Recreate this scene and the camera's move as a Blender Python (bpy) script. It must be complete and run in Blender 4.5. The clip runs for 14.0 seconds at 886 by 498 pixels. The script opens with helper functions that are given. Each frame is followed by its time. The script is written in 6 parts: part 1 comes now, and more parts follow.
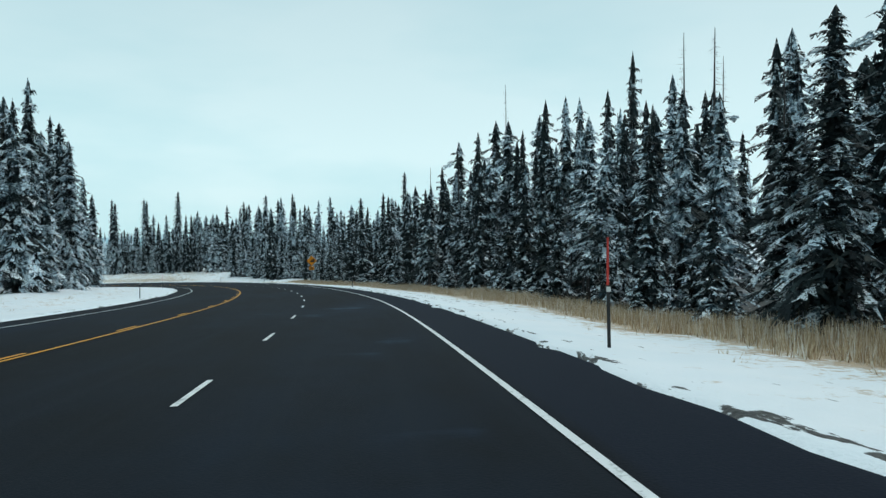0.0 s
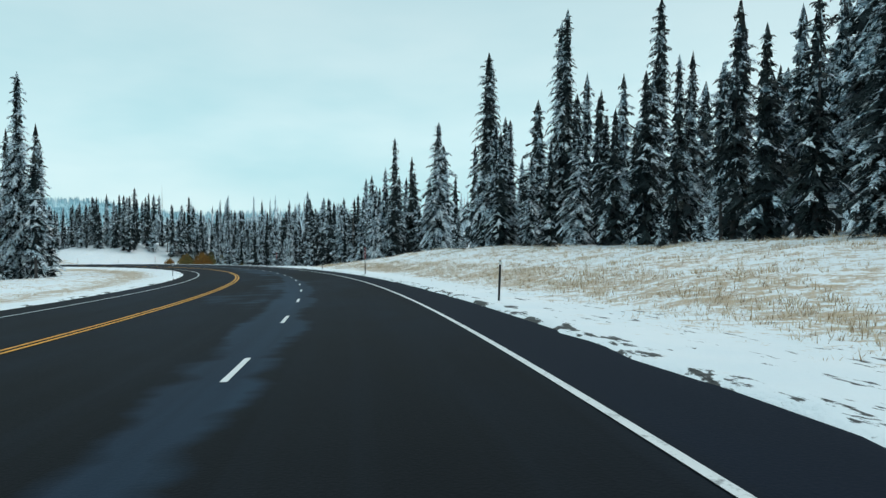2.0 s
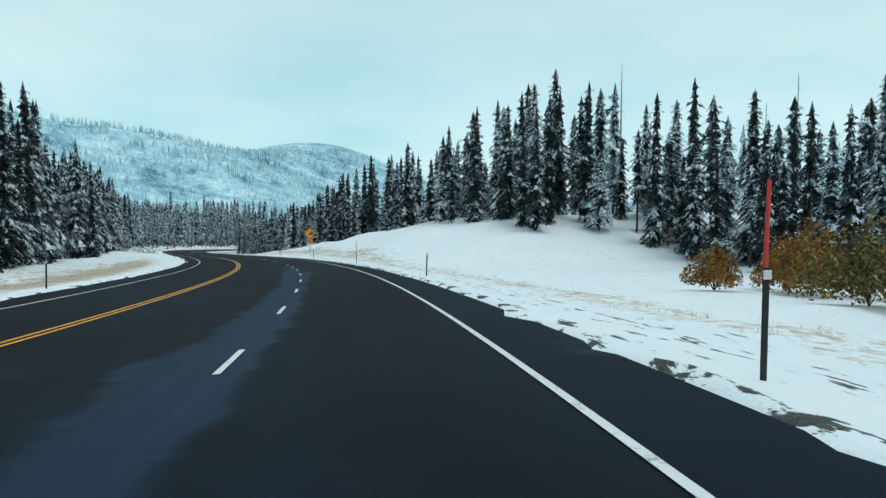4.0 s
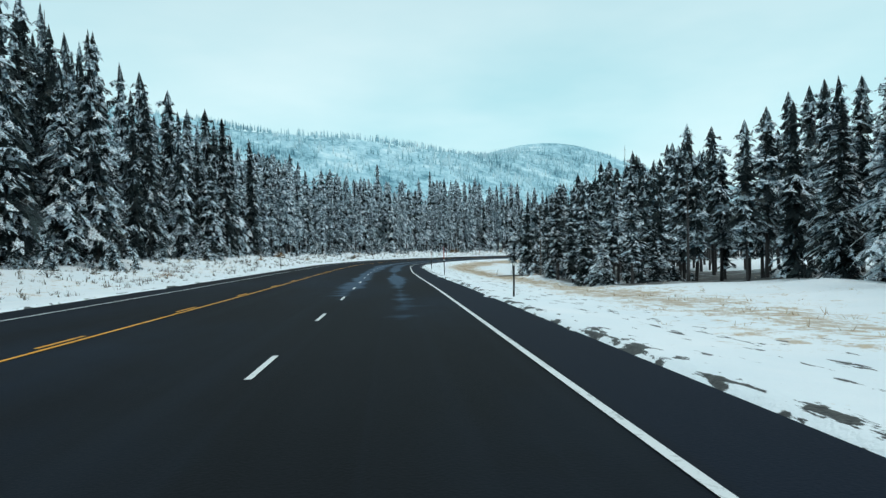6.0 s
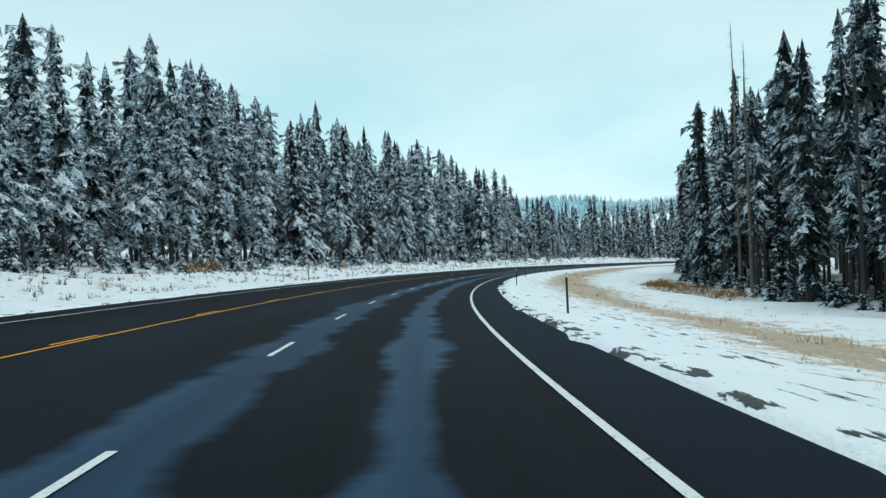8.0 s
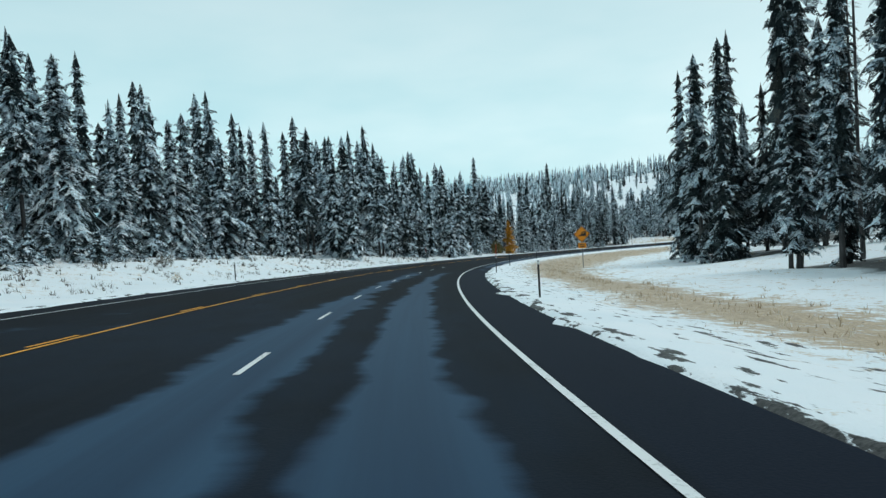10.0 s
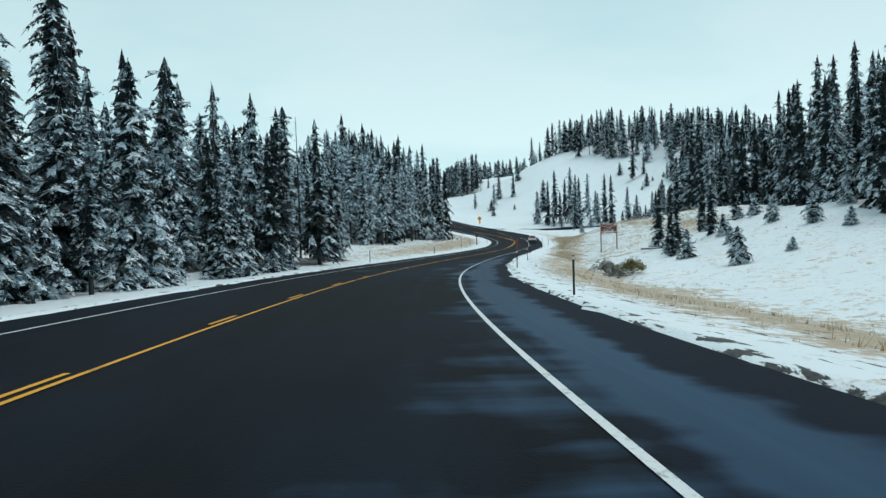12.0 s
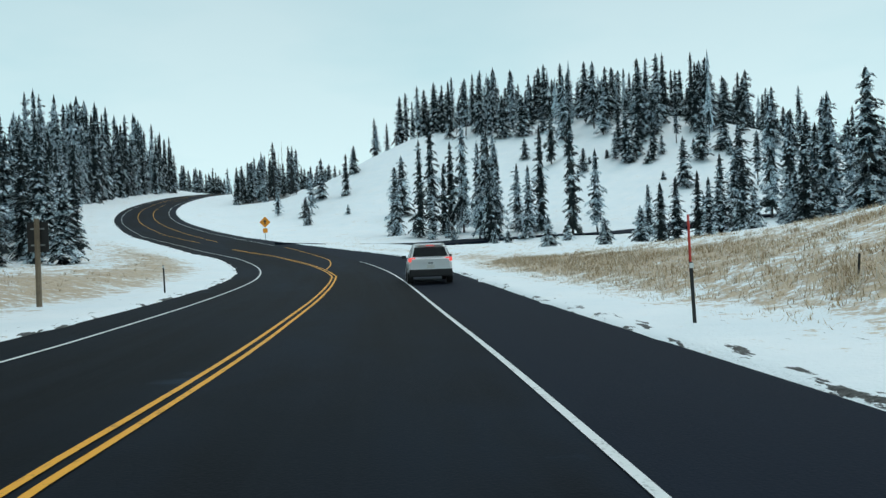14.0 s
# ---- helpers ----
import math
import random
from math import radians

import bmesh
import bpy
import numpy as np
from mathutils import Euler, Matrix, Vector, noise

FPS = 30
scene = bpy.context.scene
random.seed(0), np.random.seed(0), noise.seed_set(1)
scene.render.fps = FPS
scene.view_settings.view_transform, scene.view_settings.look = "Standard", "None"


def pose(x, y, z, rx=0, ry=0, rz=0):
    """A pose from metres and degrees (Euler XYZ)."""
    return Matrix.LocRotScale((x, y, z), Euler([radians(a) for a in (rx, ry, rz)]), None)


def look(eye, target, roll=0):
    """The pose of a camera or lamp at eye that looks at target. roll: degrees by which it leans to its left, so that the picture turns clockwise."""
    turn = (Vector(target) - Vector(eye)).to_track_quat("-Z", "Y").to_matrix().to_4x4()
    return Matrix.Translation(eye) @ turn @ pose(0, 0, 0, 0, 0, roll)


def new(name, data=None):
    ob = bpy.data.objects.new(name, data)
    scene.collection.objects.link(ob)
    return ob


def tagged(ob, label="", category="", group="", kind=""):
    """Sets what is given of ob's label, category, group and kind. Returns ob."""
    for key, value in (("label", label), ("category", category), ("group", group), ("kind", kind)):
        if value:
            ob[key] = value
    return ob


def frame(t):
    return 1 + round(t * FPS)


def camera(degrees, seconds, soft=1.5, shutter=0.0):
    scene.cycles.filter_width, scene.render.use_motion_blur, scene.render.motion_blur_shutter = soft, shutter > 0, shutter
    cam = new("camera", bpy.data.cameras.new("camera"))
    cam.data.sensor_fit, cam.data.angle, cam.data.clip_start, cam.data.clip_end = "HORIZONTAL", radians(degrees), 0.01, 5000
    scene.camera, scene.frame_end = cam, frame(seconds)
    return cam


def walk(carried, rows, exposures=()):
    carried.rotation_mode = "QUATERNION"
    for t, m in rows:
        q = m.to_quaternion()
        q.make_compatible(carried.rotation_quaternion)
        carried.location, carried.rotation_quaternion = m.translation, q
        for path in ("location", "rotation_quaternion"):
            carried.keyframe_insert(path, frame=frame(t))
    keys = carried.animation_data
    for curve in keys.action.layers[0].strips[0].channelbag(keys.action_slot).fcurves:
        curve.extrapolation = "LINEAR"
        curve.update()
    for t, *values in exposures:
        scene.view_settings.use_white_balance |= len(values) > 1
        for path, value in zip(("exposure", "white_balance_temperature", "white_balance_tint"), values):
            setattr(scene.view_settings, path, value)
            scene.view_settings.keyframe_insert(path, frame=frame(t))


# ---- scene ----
# The whole place is modelled at 0.40 of life size: every number below is in
# life-size metres and is multiplied by S where meshes and places are made.
S = 0.40

# ---------------------------------------------------------------- camera
cam = camera(64.7, 14.0, soft=1.4)
ROWS = [
    (0.0, 0.05, 0.01, 0.05, 0.91, -1.13, 0.39),
    (0.5, -7.86, 45.57, -2.44, 8.93, -1.16, 0.23),
    (1.0, -22.78, 88.94, -4.87, 17.71, -1.82, 0.38),
    (1.5, -43.99, 129.15, -7.26, 27.45, -1.97, 0.33),
    (2.0, -71.03, 165.23, -9.66, 35.05, -2.11, -0.60),
    (2.5, -102.58, 196.94, -11.93, 43.75, -2.41, -0.55),
    (3.0, -138.21, 223.35, -14.24, 52.79, -2.27, -1.16),
    (3.5, -177.33, 243.39, -16.47, 61.57, -2.41, -1.03),
    (4.0, -218.58, 257.51, -18.59, 69.27, -2.93, -0.31),
    (4.2, -235.47, 261.52, -19.46, 71.81, -2.46, 0.11),
    (4.5, -261.01, 265.93, -20.75, 76.87, -2.00, 0.39),
    (5.0, -303.82, 268.80, -22.87, 83.94, -1.83, 0.44),
    (5.5, -346.40, 267.84, -24.96, 87.77, -2.03, 0.84),
    (6.0, -388.59, 265.87, -27.02, 87.72, -2.30, 1.62),
    (6.3, -413.74, 265.06, -28.24, 87.29, -2.48, 2.10),
    (6.5, -430.45, 264.55, -29.05, 87.77, -2.61, 2.38),
    (7.0, -471.99, 263.62, -31.08, 86.02, -2.54, 2.62),
    (7.5, -513.00, 266.75, -33.02, 76.39, -2.39, 2.78),
    (8.0, -552.83, 275.68, -35.02, 68.66, -1.35, 2.91),
    (8.2, -568.20, 280.94, -35.79, 65.00, -1.27, 3.09),
    (8.5, -590.48, 290.58, -36.97, 59.63, -1.34, 3.21),
    (9.0, -625.40, 310.42, -38.94, 52.51, -1.74, 3.17),
    (9.5, -657.30, 334.24, -40.91, 44.92, -2.19, 3.26),
    (10.0, -685.55, 361.80, -42.89, 37.29, -2.51, 3.42),
    (10.3, -700.62, 379.86, -44.09, 33.04, -2.57, 3.22),
    (10.5, -709.86, 392.45, -44.89, 30.00, -2.55, 2.89),
    (11.0, -729.59, 425.44, -46.80, 22.27, -2.68, 1.45),
    (11.5, -743.76, 460.13, -48.61, 12.79, -2.65, 0.99),
    (12.0, -752.60, 495.55, -50.25, 5.95, -2.39, 1.87),
    (12.5, -756.77, 530.85, -51.74, -1.80, -2.57, 2.80),
    (13.0, -756.97, 565.48, -52.90, -8.41, -1.57, 2.79),
    (13.5, -753.93, 598.97, -53.90, -10.65, -1.96, 3.31),
    (14.0, -752.05, 631.57, -54.67, -7.26, -0.35, 2.13),
]
walk(cam, [(t, pose(S * x, S * y, S * z, 90 + p, r, yw)) for t, x, y, z, yw, p, r in ROWS],
     [(0.0, 0.03), (4.2, 0.05), (6.4, 0.17), (8.2, 0.17), (10.4, 0.04), (14.0, 0.02)])

# ---------------------------------------------------------------- world and sun
world = bpy.data.worlds.new("overcast_sky")
scene.world = world
world.use_nodes = True
wn, wl = world.node_tree.nodes, world.node_tree.links
wn.clear()
SUN_UP, SUN_TURN = radians(62), radians(52)
sky = wn.new("ShaderNodeTexSky")
sky.sky_type, sky.sun_disc = "NISHITA", False
sky.sun_elevation, sky.sun_rotation, sky.altitude, sky.dust_density = SUN_UP, SUN_TURN, 2400, 3.0
w_coord = wn.new("ShaderNodeTexCoord")
w_map = wn.new("ShaderNodeMapping")
w_map.inputs["Scale"].default_value = (1.0, 1.0, 3.2)
w_noise = wn.new("ShaderNodeTexNoise")
w_noise.inputs["Scale"].default_value, w_noise.inputs["Detail"].default_value, w_noise.inputs["Roughness"].default_value = 1.5, 5, 0.5
w_ramp = wn.new("ShaderNodeValToRGB")
w_ramp.color_ramp.elements[0].position, w_ramp.color_ramp.elements[0].color = 0.36, (0.43, 0.755, 0.82, 1)
w_ramp.color_ramp.elements[1].position, w_ramp.color_ramp.elements[1].color = 0.62, (0.70, 0.925, 0.955, 1)
# the cloud deck: paler low down, greyer overhead
w_sep = wn.new("ShaderNodeSeparateXYZ")
w_high = wn.new("ShaderNodeMapRange")
w_high.inputs["From Min"].default_value, w_high.inputs["From Max"].default_value = 0.12, 0.42
w_grey = wn.new("ShaderNodeMix")
w_grey.data_type = "RGBA"
w_grey.inputs["B"].default_value = (0.52, 0.70, 0.75, 1)
w_deck = wn.new("ShaderNodeMix")
w_deck.data_type = "RGBA"
w_deck.inputs["Factor"].default_value = 0.94
w_gain = wn.new("ShaderNodeMix")
w_gain.data_type, w_gain.blend_type = "RGBA", "MULTIPLY"
w_gain.inputs["Factor"].default_value = 1.0
w_gain.inputs["B"].default_value = (0.10, 0.10, 0.10, 1)
w_bg = wn.new("ShaderNodeBackground")
w_bg.inputs["Strength"].default_value = 1.0
w_out = wn.new("ShaderNodeOutputWorld")
wl.new(w_coord.outputs["Generated"], w_map.inputs["Vector"])
wl.new(w_map.outputs["Vector"], w_noise.inputs["Vector"])
wl.new(w_noise.outputs["Fac"], w_ramp.inputs["Fac"])
wl.new(w_coord.outputs["Generated"], w_sep.inputs["Vector"])
wl.new(w_sep.outputs["Z"], w_high.inputs["Value"])
wl.new(w_high.outputs["Result"], w_grey.inputs["Factor"])
wl.new(w_ramp.outputs["Color"], w_grey.inputs["A"])
wl.new(sky.outputs["Color"], w_gain.inputs["A"])
wl.new(w_gain.outputs["Result"], w_deck.inputs["A"])
wl.new(w_grey.outputs["Result"], w_deck.inputs["B"])
wl.new(w_deck.outputs["Result"], w_bg.inputs["Color"])
wl.new(w_bg.outputs["Background"], w_out.inputs["Surface"])

sun_data = bpy.data.lights.new("sun", "SUN")
sun_data.energy, sun_data.angle, sun_data.color = 0.85, radians(30), (1.0, 0.98, 0.95)
sun = new("sun", sun_data)
sun.matrix_world = look((0, 0, 0), (-math.sin(SUN_TURN) * math.cos(SUN_UP), -math.cos(SUN_TURN) * math.cos(SUN_UP), -math.sin(SUN_UP)))
sun.location = (0, 0, 200)

# ---------------------------------------------------------------- materials


class Mat:
    """A node material with one principled shader and short helpers."""

    def __init__(self, name, colour=(0.5, 0.5, 0.5), rough=0.7, metal=0.0, spec=0.5):
        self.m = bpy.data.materials.new(name)
        self.m.use_nodes = True
        self.n, self.l = self.m.node_tree.nodes, self.m.node_tree.links
        self.b = self.n["Principled BSDF"]
        self.b.inputs["Base Color"].default_value = (*colour, 1)
        self.b.inputs["Roughness"].default_value = rough
        self.b.inputs["Metallic"].default_value = metal
        self.b.inputs["Specular IOR Level"].default_value = spec

    def node(self, kind, **inputs):
        nd = self.n.new(kind)
        for k, v in inputs.items():
            nd.inputs[k.replace("_", " ")].default_value = v
        return nd

    def link(self, a, b):
        self.l.new(a, b)

    def coord(self, which="Object", scale=(1, 1, 1)):
        c, m = self.node("ShaderNodeTexCoord"), self.node("ShaderNodeMapping", Scale=scale)
        self.link(c.outputs[which], m.inputs["Vector"])
        return m.outputs["Vector"]

    def noise(self, vec, scale, detail=4.0, rough=0.55):
        nd = self.node("ShaderNodeTexNoise", Scale=scale, Detail=detail, Roughness=rough)
        self.link(vec, nd.inputs["Vector"])
        return nd.outputs["Fac"]

    def ramp(self, fac, stops):
        nd = self.node("ShaderNodeValToRGB")
        e = nd.color_ramp.elements
        while len(e) < len(stops):
            e.new(0.5)
        for i, (p, c) in enumerate(stops):
            e[i].position, e[i].color = p, (*c, 1) if isinstance(c, tuple) else (c, c, c, 1)
        self.link(fac, nd.inputs["Fac"])
        return nd.outputs["Color"]

    def mix(self, fac, a, b, blend="MIX"):
        nd = self.node("ShaderNodeMix")
        nd.data_type, nd.blend_type = "RGBA", blend
        for key, v in (("Factor", fac), ("A", a), ("B", b)):
            if isinstance(v, (int, float)):
                nd.inputs[key].default_value = v if key == "Factor" else (v, v, v, 1)
            elif isinstance(v, tuple):
                nd.inputs[key].default_value = (*v, 1)
            else:
                self.link(v, nd.inputs[key])
        return nd.outputs["Result"]

    def math(self, op, a, b=0.0):
        nd = self.node("ShaderNodeMath")
        nd.operation = op
        for i, v in enumerate((a, b)):
            if isinstance(v, (int, float)):
                nd.inputs[i].default_value = v
            else:
                self.link(v, nd.inputs[i])
        return nd.outputs["Value"]

    def bump(self, height, strength=0.3, distance=0.02):
        nd = self.node("ShaderNodeBump", Strength=strength, Distance=distance)
        self.link(height, nd.inputs["Height"])
        self.link(nd.outputs["Normal"], self.b.inputs["Normal"])

    def colour(self, c):
        self.link(c, self.b.inputs["Base Color"])

    def rough(self, c):
        self.link(c, self.b.inputs["Roughness"])

    def island(self):
        return self.node("ShaderNodeNewGeometry").outputs["Random Per Island"]

    def chance(self):
        return self.node("ShaderNodeObjectInfo").outputs["Random"]


def simple(name, colour, rough=0.7, metal=0.0, vary=0.15, scale=6.0, spec=0.5):
    """A worn plain material: grain and stains over one colour."""
    k = Mat(name, colour, rough, metal, spec)
    v = k.coord("Object", (1 / S,) * 3)
    n = k.mix(0.5, k.noise(v, scale), k.noise(v, scale * 9, 2))
    lo, hi = tuple(c * (1 - vary) for c in colour), tuple(min(1, c * (1 + vary)) for c in colour)
    k.colour(k.ramp(n, [(0.3, lo), (0.7, hi)]))
    k.bump(n, 0.12, 0.004)
    return k.m


def asphalt_material():
    k = Mat("asphalt", (0.02, 0.021, 0.024), 0.75, 0, 0.12)
    uv = k.coord("UV")
    sx = k.node("ShaderNodeSeparateXYZ")
    k.link(uv, sx.inputs["Vector"])
    along, across = sx.outputs["X"], sx.outputs["Y"]

    def stretched(scale_x, scale_y, scale, detail):
        m = k.node("ShaderNodeMapping", Scale=(scale_x, scale_y, 1))
        k.link(uv, m.inputs["Vector"])
        return k.noise(m.outputs["Vector"], scale, detail)
    grain = stretched(1, 1, 30, 3)
    blotch = stretched(0.12, 0.5, 0.8, 5)
    streak = stretched(0.03, 1.6, 1.0, 4)
    base = k.mix(0.35, k.ramp(grain, [(0.3, (0.0022, 0.0032, 0.0050)), (0.75, (0.0068, 0.0090, 0.0130))]),
                 k.ramp(streak, [(0.35, (0.0020, 0.0029, 0.0045)), (0.7, (0.0068, 0.0095, 0.0135))]))
    # broad mottling, a bluish sheen painted into the colour
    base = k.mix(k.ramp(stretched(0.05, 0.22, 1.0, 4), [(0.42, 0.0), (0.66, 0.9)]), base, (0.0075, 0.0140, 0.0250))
    base = k.mix(k.ramp(stretched(0.5, 0.8, 1.0, 5), [(0.45, 0.0), (0.7, 0.6)]), base, (0.0035, 0.0045, 0.0065))
    base = k.mix(k.ramp(stretched(0.008, 2.6, 1.0, 3), [(0.5, 0.0), (0.68, 0.5)]), base, (0.0085, 0.0130, 0.0195))
    # the shoulder is tinted bluer
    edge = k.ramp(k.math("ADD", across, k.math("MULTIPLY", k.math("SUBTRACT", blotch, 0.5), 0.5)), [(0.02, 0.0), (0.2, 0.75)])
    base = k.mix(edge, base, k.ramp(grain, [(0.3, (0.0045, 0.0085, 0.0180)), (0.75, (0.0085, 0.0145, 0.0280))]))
    # damp film and thin slush with painted sky sheen: lane joint, wheel tracks, odd patches
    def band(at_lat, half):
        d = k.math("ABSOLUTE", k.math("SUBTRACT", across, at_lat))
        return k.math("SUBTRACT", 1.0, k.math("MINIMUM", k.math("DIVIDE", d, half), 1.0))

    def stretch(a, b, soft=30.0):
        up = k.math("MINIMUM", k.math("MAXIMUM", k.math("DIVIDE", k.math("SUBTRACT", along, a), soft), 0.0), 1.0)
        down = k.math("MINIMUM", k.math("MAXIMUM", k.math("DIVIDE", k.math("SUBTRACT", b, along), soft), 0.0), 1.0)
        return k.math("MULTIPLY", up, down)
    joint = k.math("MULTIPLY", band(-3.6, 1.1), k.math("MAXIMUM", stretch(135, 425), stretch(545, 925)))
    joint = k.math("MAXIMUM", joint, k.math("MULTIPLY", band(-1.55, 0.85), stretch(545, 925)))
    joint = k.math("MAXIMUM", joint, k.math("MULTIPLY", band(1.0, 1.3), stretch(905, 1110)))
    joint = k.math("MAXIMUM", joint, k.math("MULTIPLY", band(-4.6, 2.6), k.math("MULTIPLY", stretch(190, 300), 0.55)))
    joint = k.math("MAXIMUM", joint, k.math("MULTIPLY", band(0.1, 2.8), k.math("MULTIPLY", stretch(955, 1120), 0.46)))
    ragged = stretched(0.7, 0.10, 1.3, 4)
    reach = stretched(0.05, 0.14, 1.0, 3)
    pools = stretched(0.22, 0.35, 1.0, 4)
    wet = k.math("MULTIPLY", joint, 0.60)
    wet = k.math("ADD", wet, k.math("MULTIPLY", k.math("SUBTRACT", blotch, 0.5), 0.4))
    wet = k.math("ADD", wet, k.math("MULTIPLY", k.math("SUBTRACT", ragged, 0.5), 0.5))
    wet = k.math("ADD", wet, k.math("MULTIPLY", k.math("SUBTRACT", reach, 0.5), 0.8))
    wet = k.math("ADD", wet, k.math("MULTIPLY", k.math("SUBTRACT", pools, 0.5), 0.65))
    damp_sheen = k.ramp(wet, [(0.22, 0.0), (0.36, 0.9)])
    damp_sheen = k.math("MULTIPLY", damp_sheen, k.math("ADD", 0.45, k.math("MULTIPLY", stretch(520, 1250), 0.55)))
    # the blue of the reflected sky is mixed into the colour here
    k.colour(k.mix(damp_sheen, base, k.ramp(streak, [(0.35, (0.012, 0.036, 0.074)), (0.65, (0.024, 0.066, 0.120))])))
    k.rough(k.ramp(damp_sheen, [(0.0, 0.85), (1.0, 0.6)]))
    k.bump(k.mix(damp_sheen, grain, 0.5), 0.35, 0.006)
    return k.m


def paint_material(name, colour, worn):
    k = Mat(name, colour, 0.6)
    uv = k.coord("UV")
    n = k.mix(0.5, k.noise(uv, 2.2, 5), k.noise(uv, 18, 3))
    k.colour(k.ramp(n, [(0.32 + worn * 0.1, tuple(c * 0.35 for c in colour)), (0.46 + worn * 0.1, colour)]))
    return k.m


def ground_material():
    """Snow lying over dry grass and gravel: the bare part grows with the mask in UV's second layer."""
    k = Mat("snowy_ground", (0.8, 0.84, 0.87), 0.65, 0, 0.3)
    v = k.coord("Object", (1 / S,) * 3)
    bare_at = k.node("ShaderNodeAttribute")
    bare_at.attribute_name = "bare"
    gravel_at = k.node("ShaderNodeAttribute")
    gravel_at.attribute_name = "gravel"
    wood_at = k.node("ShaderNodeAttribute")
    wood_at.attribute_name = "wood"
    n1, n2, n3, n5 = k.noise(v, 0.32, 6, 0.62), k.noise(v, 3.0, 5, 0.65), k.noise(v, 14.0, 3), k.noise(v, 0.95, 5, 0.68)
    uv = k.coord("UV", (0.9, 2.9, 1))
    n4 = k.noise(uv, 1.0, 6, 0.62)
    snow = k.ramp(n1, [(0.3, (0.78, 0.85, 0.89)), (0.7, (0.88, 0.91, 0.93))])
    grass = k.ramp(k.mix(0.5, n2, n3), [(0.3, (0.16, 0.105, 0.06)), (0.48, (0.40, 0.285, 0.17)), (0.62, (0.56, 0.43, 0.28)), (0.75, (0.74, 0.68, 0.58))])
    gravel = k.ramp(n3, [(0.3, (0.02, 0.021, 0.022)), (0.7, (0.085, 0.085, 0.08))])
    # floor of the woods: needle litter, its colour darkened for the trees' shade
    shaded_litter = k.ramp(n2, [(0.35, (0.012, 0.012, 0.010)), (0.6, (0.05, 0.042, 0.032)), (0.72, (0.45, 0.48, 0.5))])
    mask = k.math("ADD", bare_at.outputs["Fac"], k.math("MULTIPLY", k.math("SUBTRACT", k.mix(0.55, k.mix(0.6, n1, n5), k.mix(0.3, n2, n3)), 0.5), 5.0))
    c = k.mix(k.ramp(mask, [(0.40, 0.0), (0.72, 0.9)]), snow, grass)
    gm = k.math("ADD", gravel_at.outputs["Fac"], k.math("MULTIPLY", k.math("SUBTRACT", n4, 0.5), 3.4))
    c = k.mix(k.ramp(gm, [(0.70, 0.0), (0.78, 1.0)]), c, gravel)
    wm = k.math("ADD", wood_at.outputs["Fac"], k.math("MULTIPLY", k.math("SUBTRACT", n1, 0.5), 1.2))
    c = k.mix(k.ramp(wm, [(0.5, 0.0), (0.75, 0.9)]), c, shaded_litter)
    k.colour(c)
    k.bump(k.mix(0.5, n5, k.mix(0.45, n2, n3)), 0.7, 0.16 * S)
    return k.m


def feathered(k, scale, low, high):
    """Ragged needle tufts: gaps at the size of twigs."""
    n = k.noise(k.coord("Object", (1 / S,) * 3), scale, 2, 0.6)
    k.link(k.ramp(n, [(low, 0.0), (high, 1.0)]), k.b.inputs["Alpha"])


def needle_material():
    k = Mat("spruce_needles", (0.03, 0.04, 0.03), 0.7, 0, 0.2)
    r, o = k.island(), k.chance()
    leaf = k.ramp(r, [(0.0, (0.006, 0.011, 0.013)), (0.5, (0.015, 0.026, 0.029)), (0.85, (0.028, 0.044, 0.045)), (1.0, (0.055, 0.058, 0.050))])
    k.colour(k.mix(k.math("MULTIPLY", o, 0.35), leaf, (0.010, 0.018, 0.022)))
    feathered(k, 7.5, 0.43, 0.46)
    return k.m


def frosted_material():
    """Needles with rime and a dusting of snow between them."""
    k = Mat("frosted_needles", (0.1, 0.15, 0.19), 0.75, 0, 0.2)
    specks = k.noise(k.coord("Object", (1 / S,) * 3), 3.6, 3, 0.6)
    tint = k.ramp(k.island(), [(0.0, (0.018, 0.034, 0.044)), (0.5, (0.050, 0.090, 0.112)), (1.0, (0.14, 0.22, 0.27))])
    k.colour(k.mix(k.ramp(specks, [(0.47, 0.0), (0.53, 1.0)]), tint, (0.74, 0.86, 0.93)))
    feathered(k, 7.5, 0.43, 0.46)
    return k.m


def snow_material():
    k = Mat("clinging_snow", (0.82, 0.86, 0.9), 0.6, 0, 0.3)
    r = k.island()
    k.colour(k.ramp(r, [(0.0, (0.60, 0.75, 0.83)), (0.5, (0.78, 0.87, 0.92)), (1.0, (0.90, 0.94, 0.96))]))
    feathered(k, 11.0, 0.45, 0.49)
    return k.m


def bark_material():
    k = Mat("bark", (0.06, 0.045, 0.035), 0.85, 0, 0.2)
    v = k.coord("Object", (5 / S, 5 / S, 0.7 / S))
    n = k.noise(v, 1.2, 6, 0.65)
    k.colour(k.ramp(n, [(0.3, (0.022, 0.021, 0.022)), (0.6, (0.075, 0.072, 0.072)), (0.78, (0.17, 0.165, 0.165))]))
    k.bump(n, 0.6, 0.02 * S)
    return k.m


def grass_material():
    k = Mat("dry_grass", (0.4, 0.3, 0.16), 0.8, 0, 0.2)
    k.colour(k.ramp(k.island(), [(0.0, (0.30, 0.21, 0.12)), (0.35, (0.50, 0.38, 0.24)), (0.7, (0.66, 0.55, 0.40)), (1.0, (0.84, 0.82, 0.78))]))
    return k.m


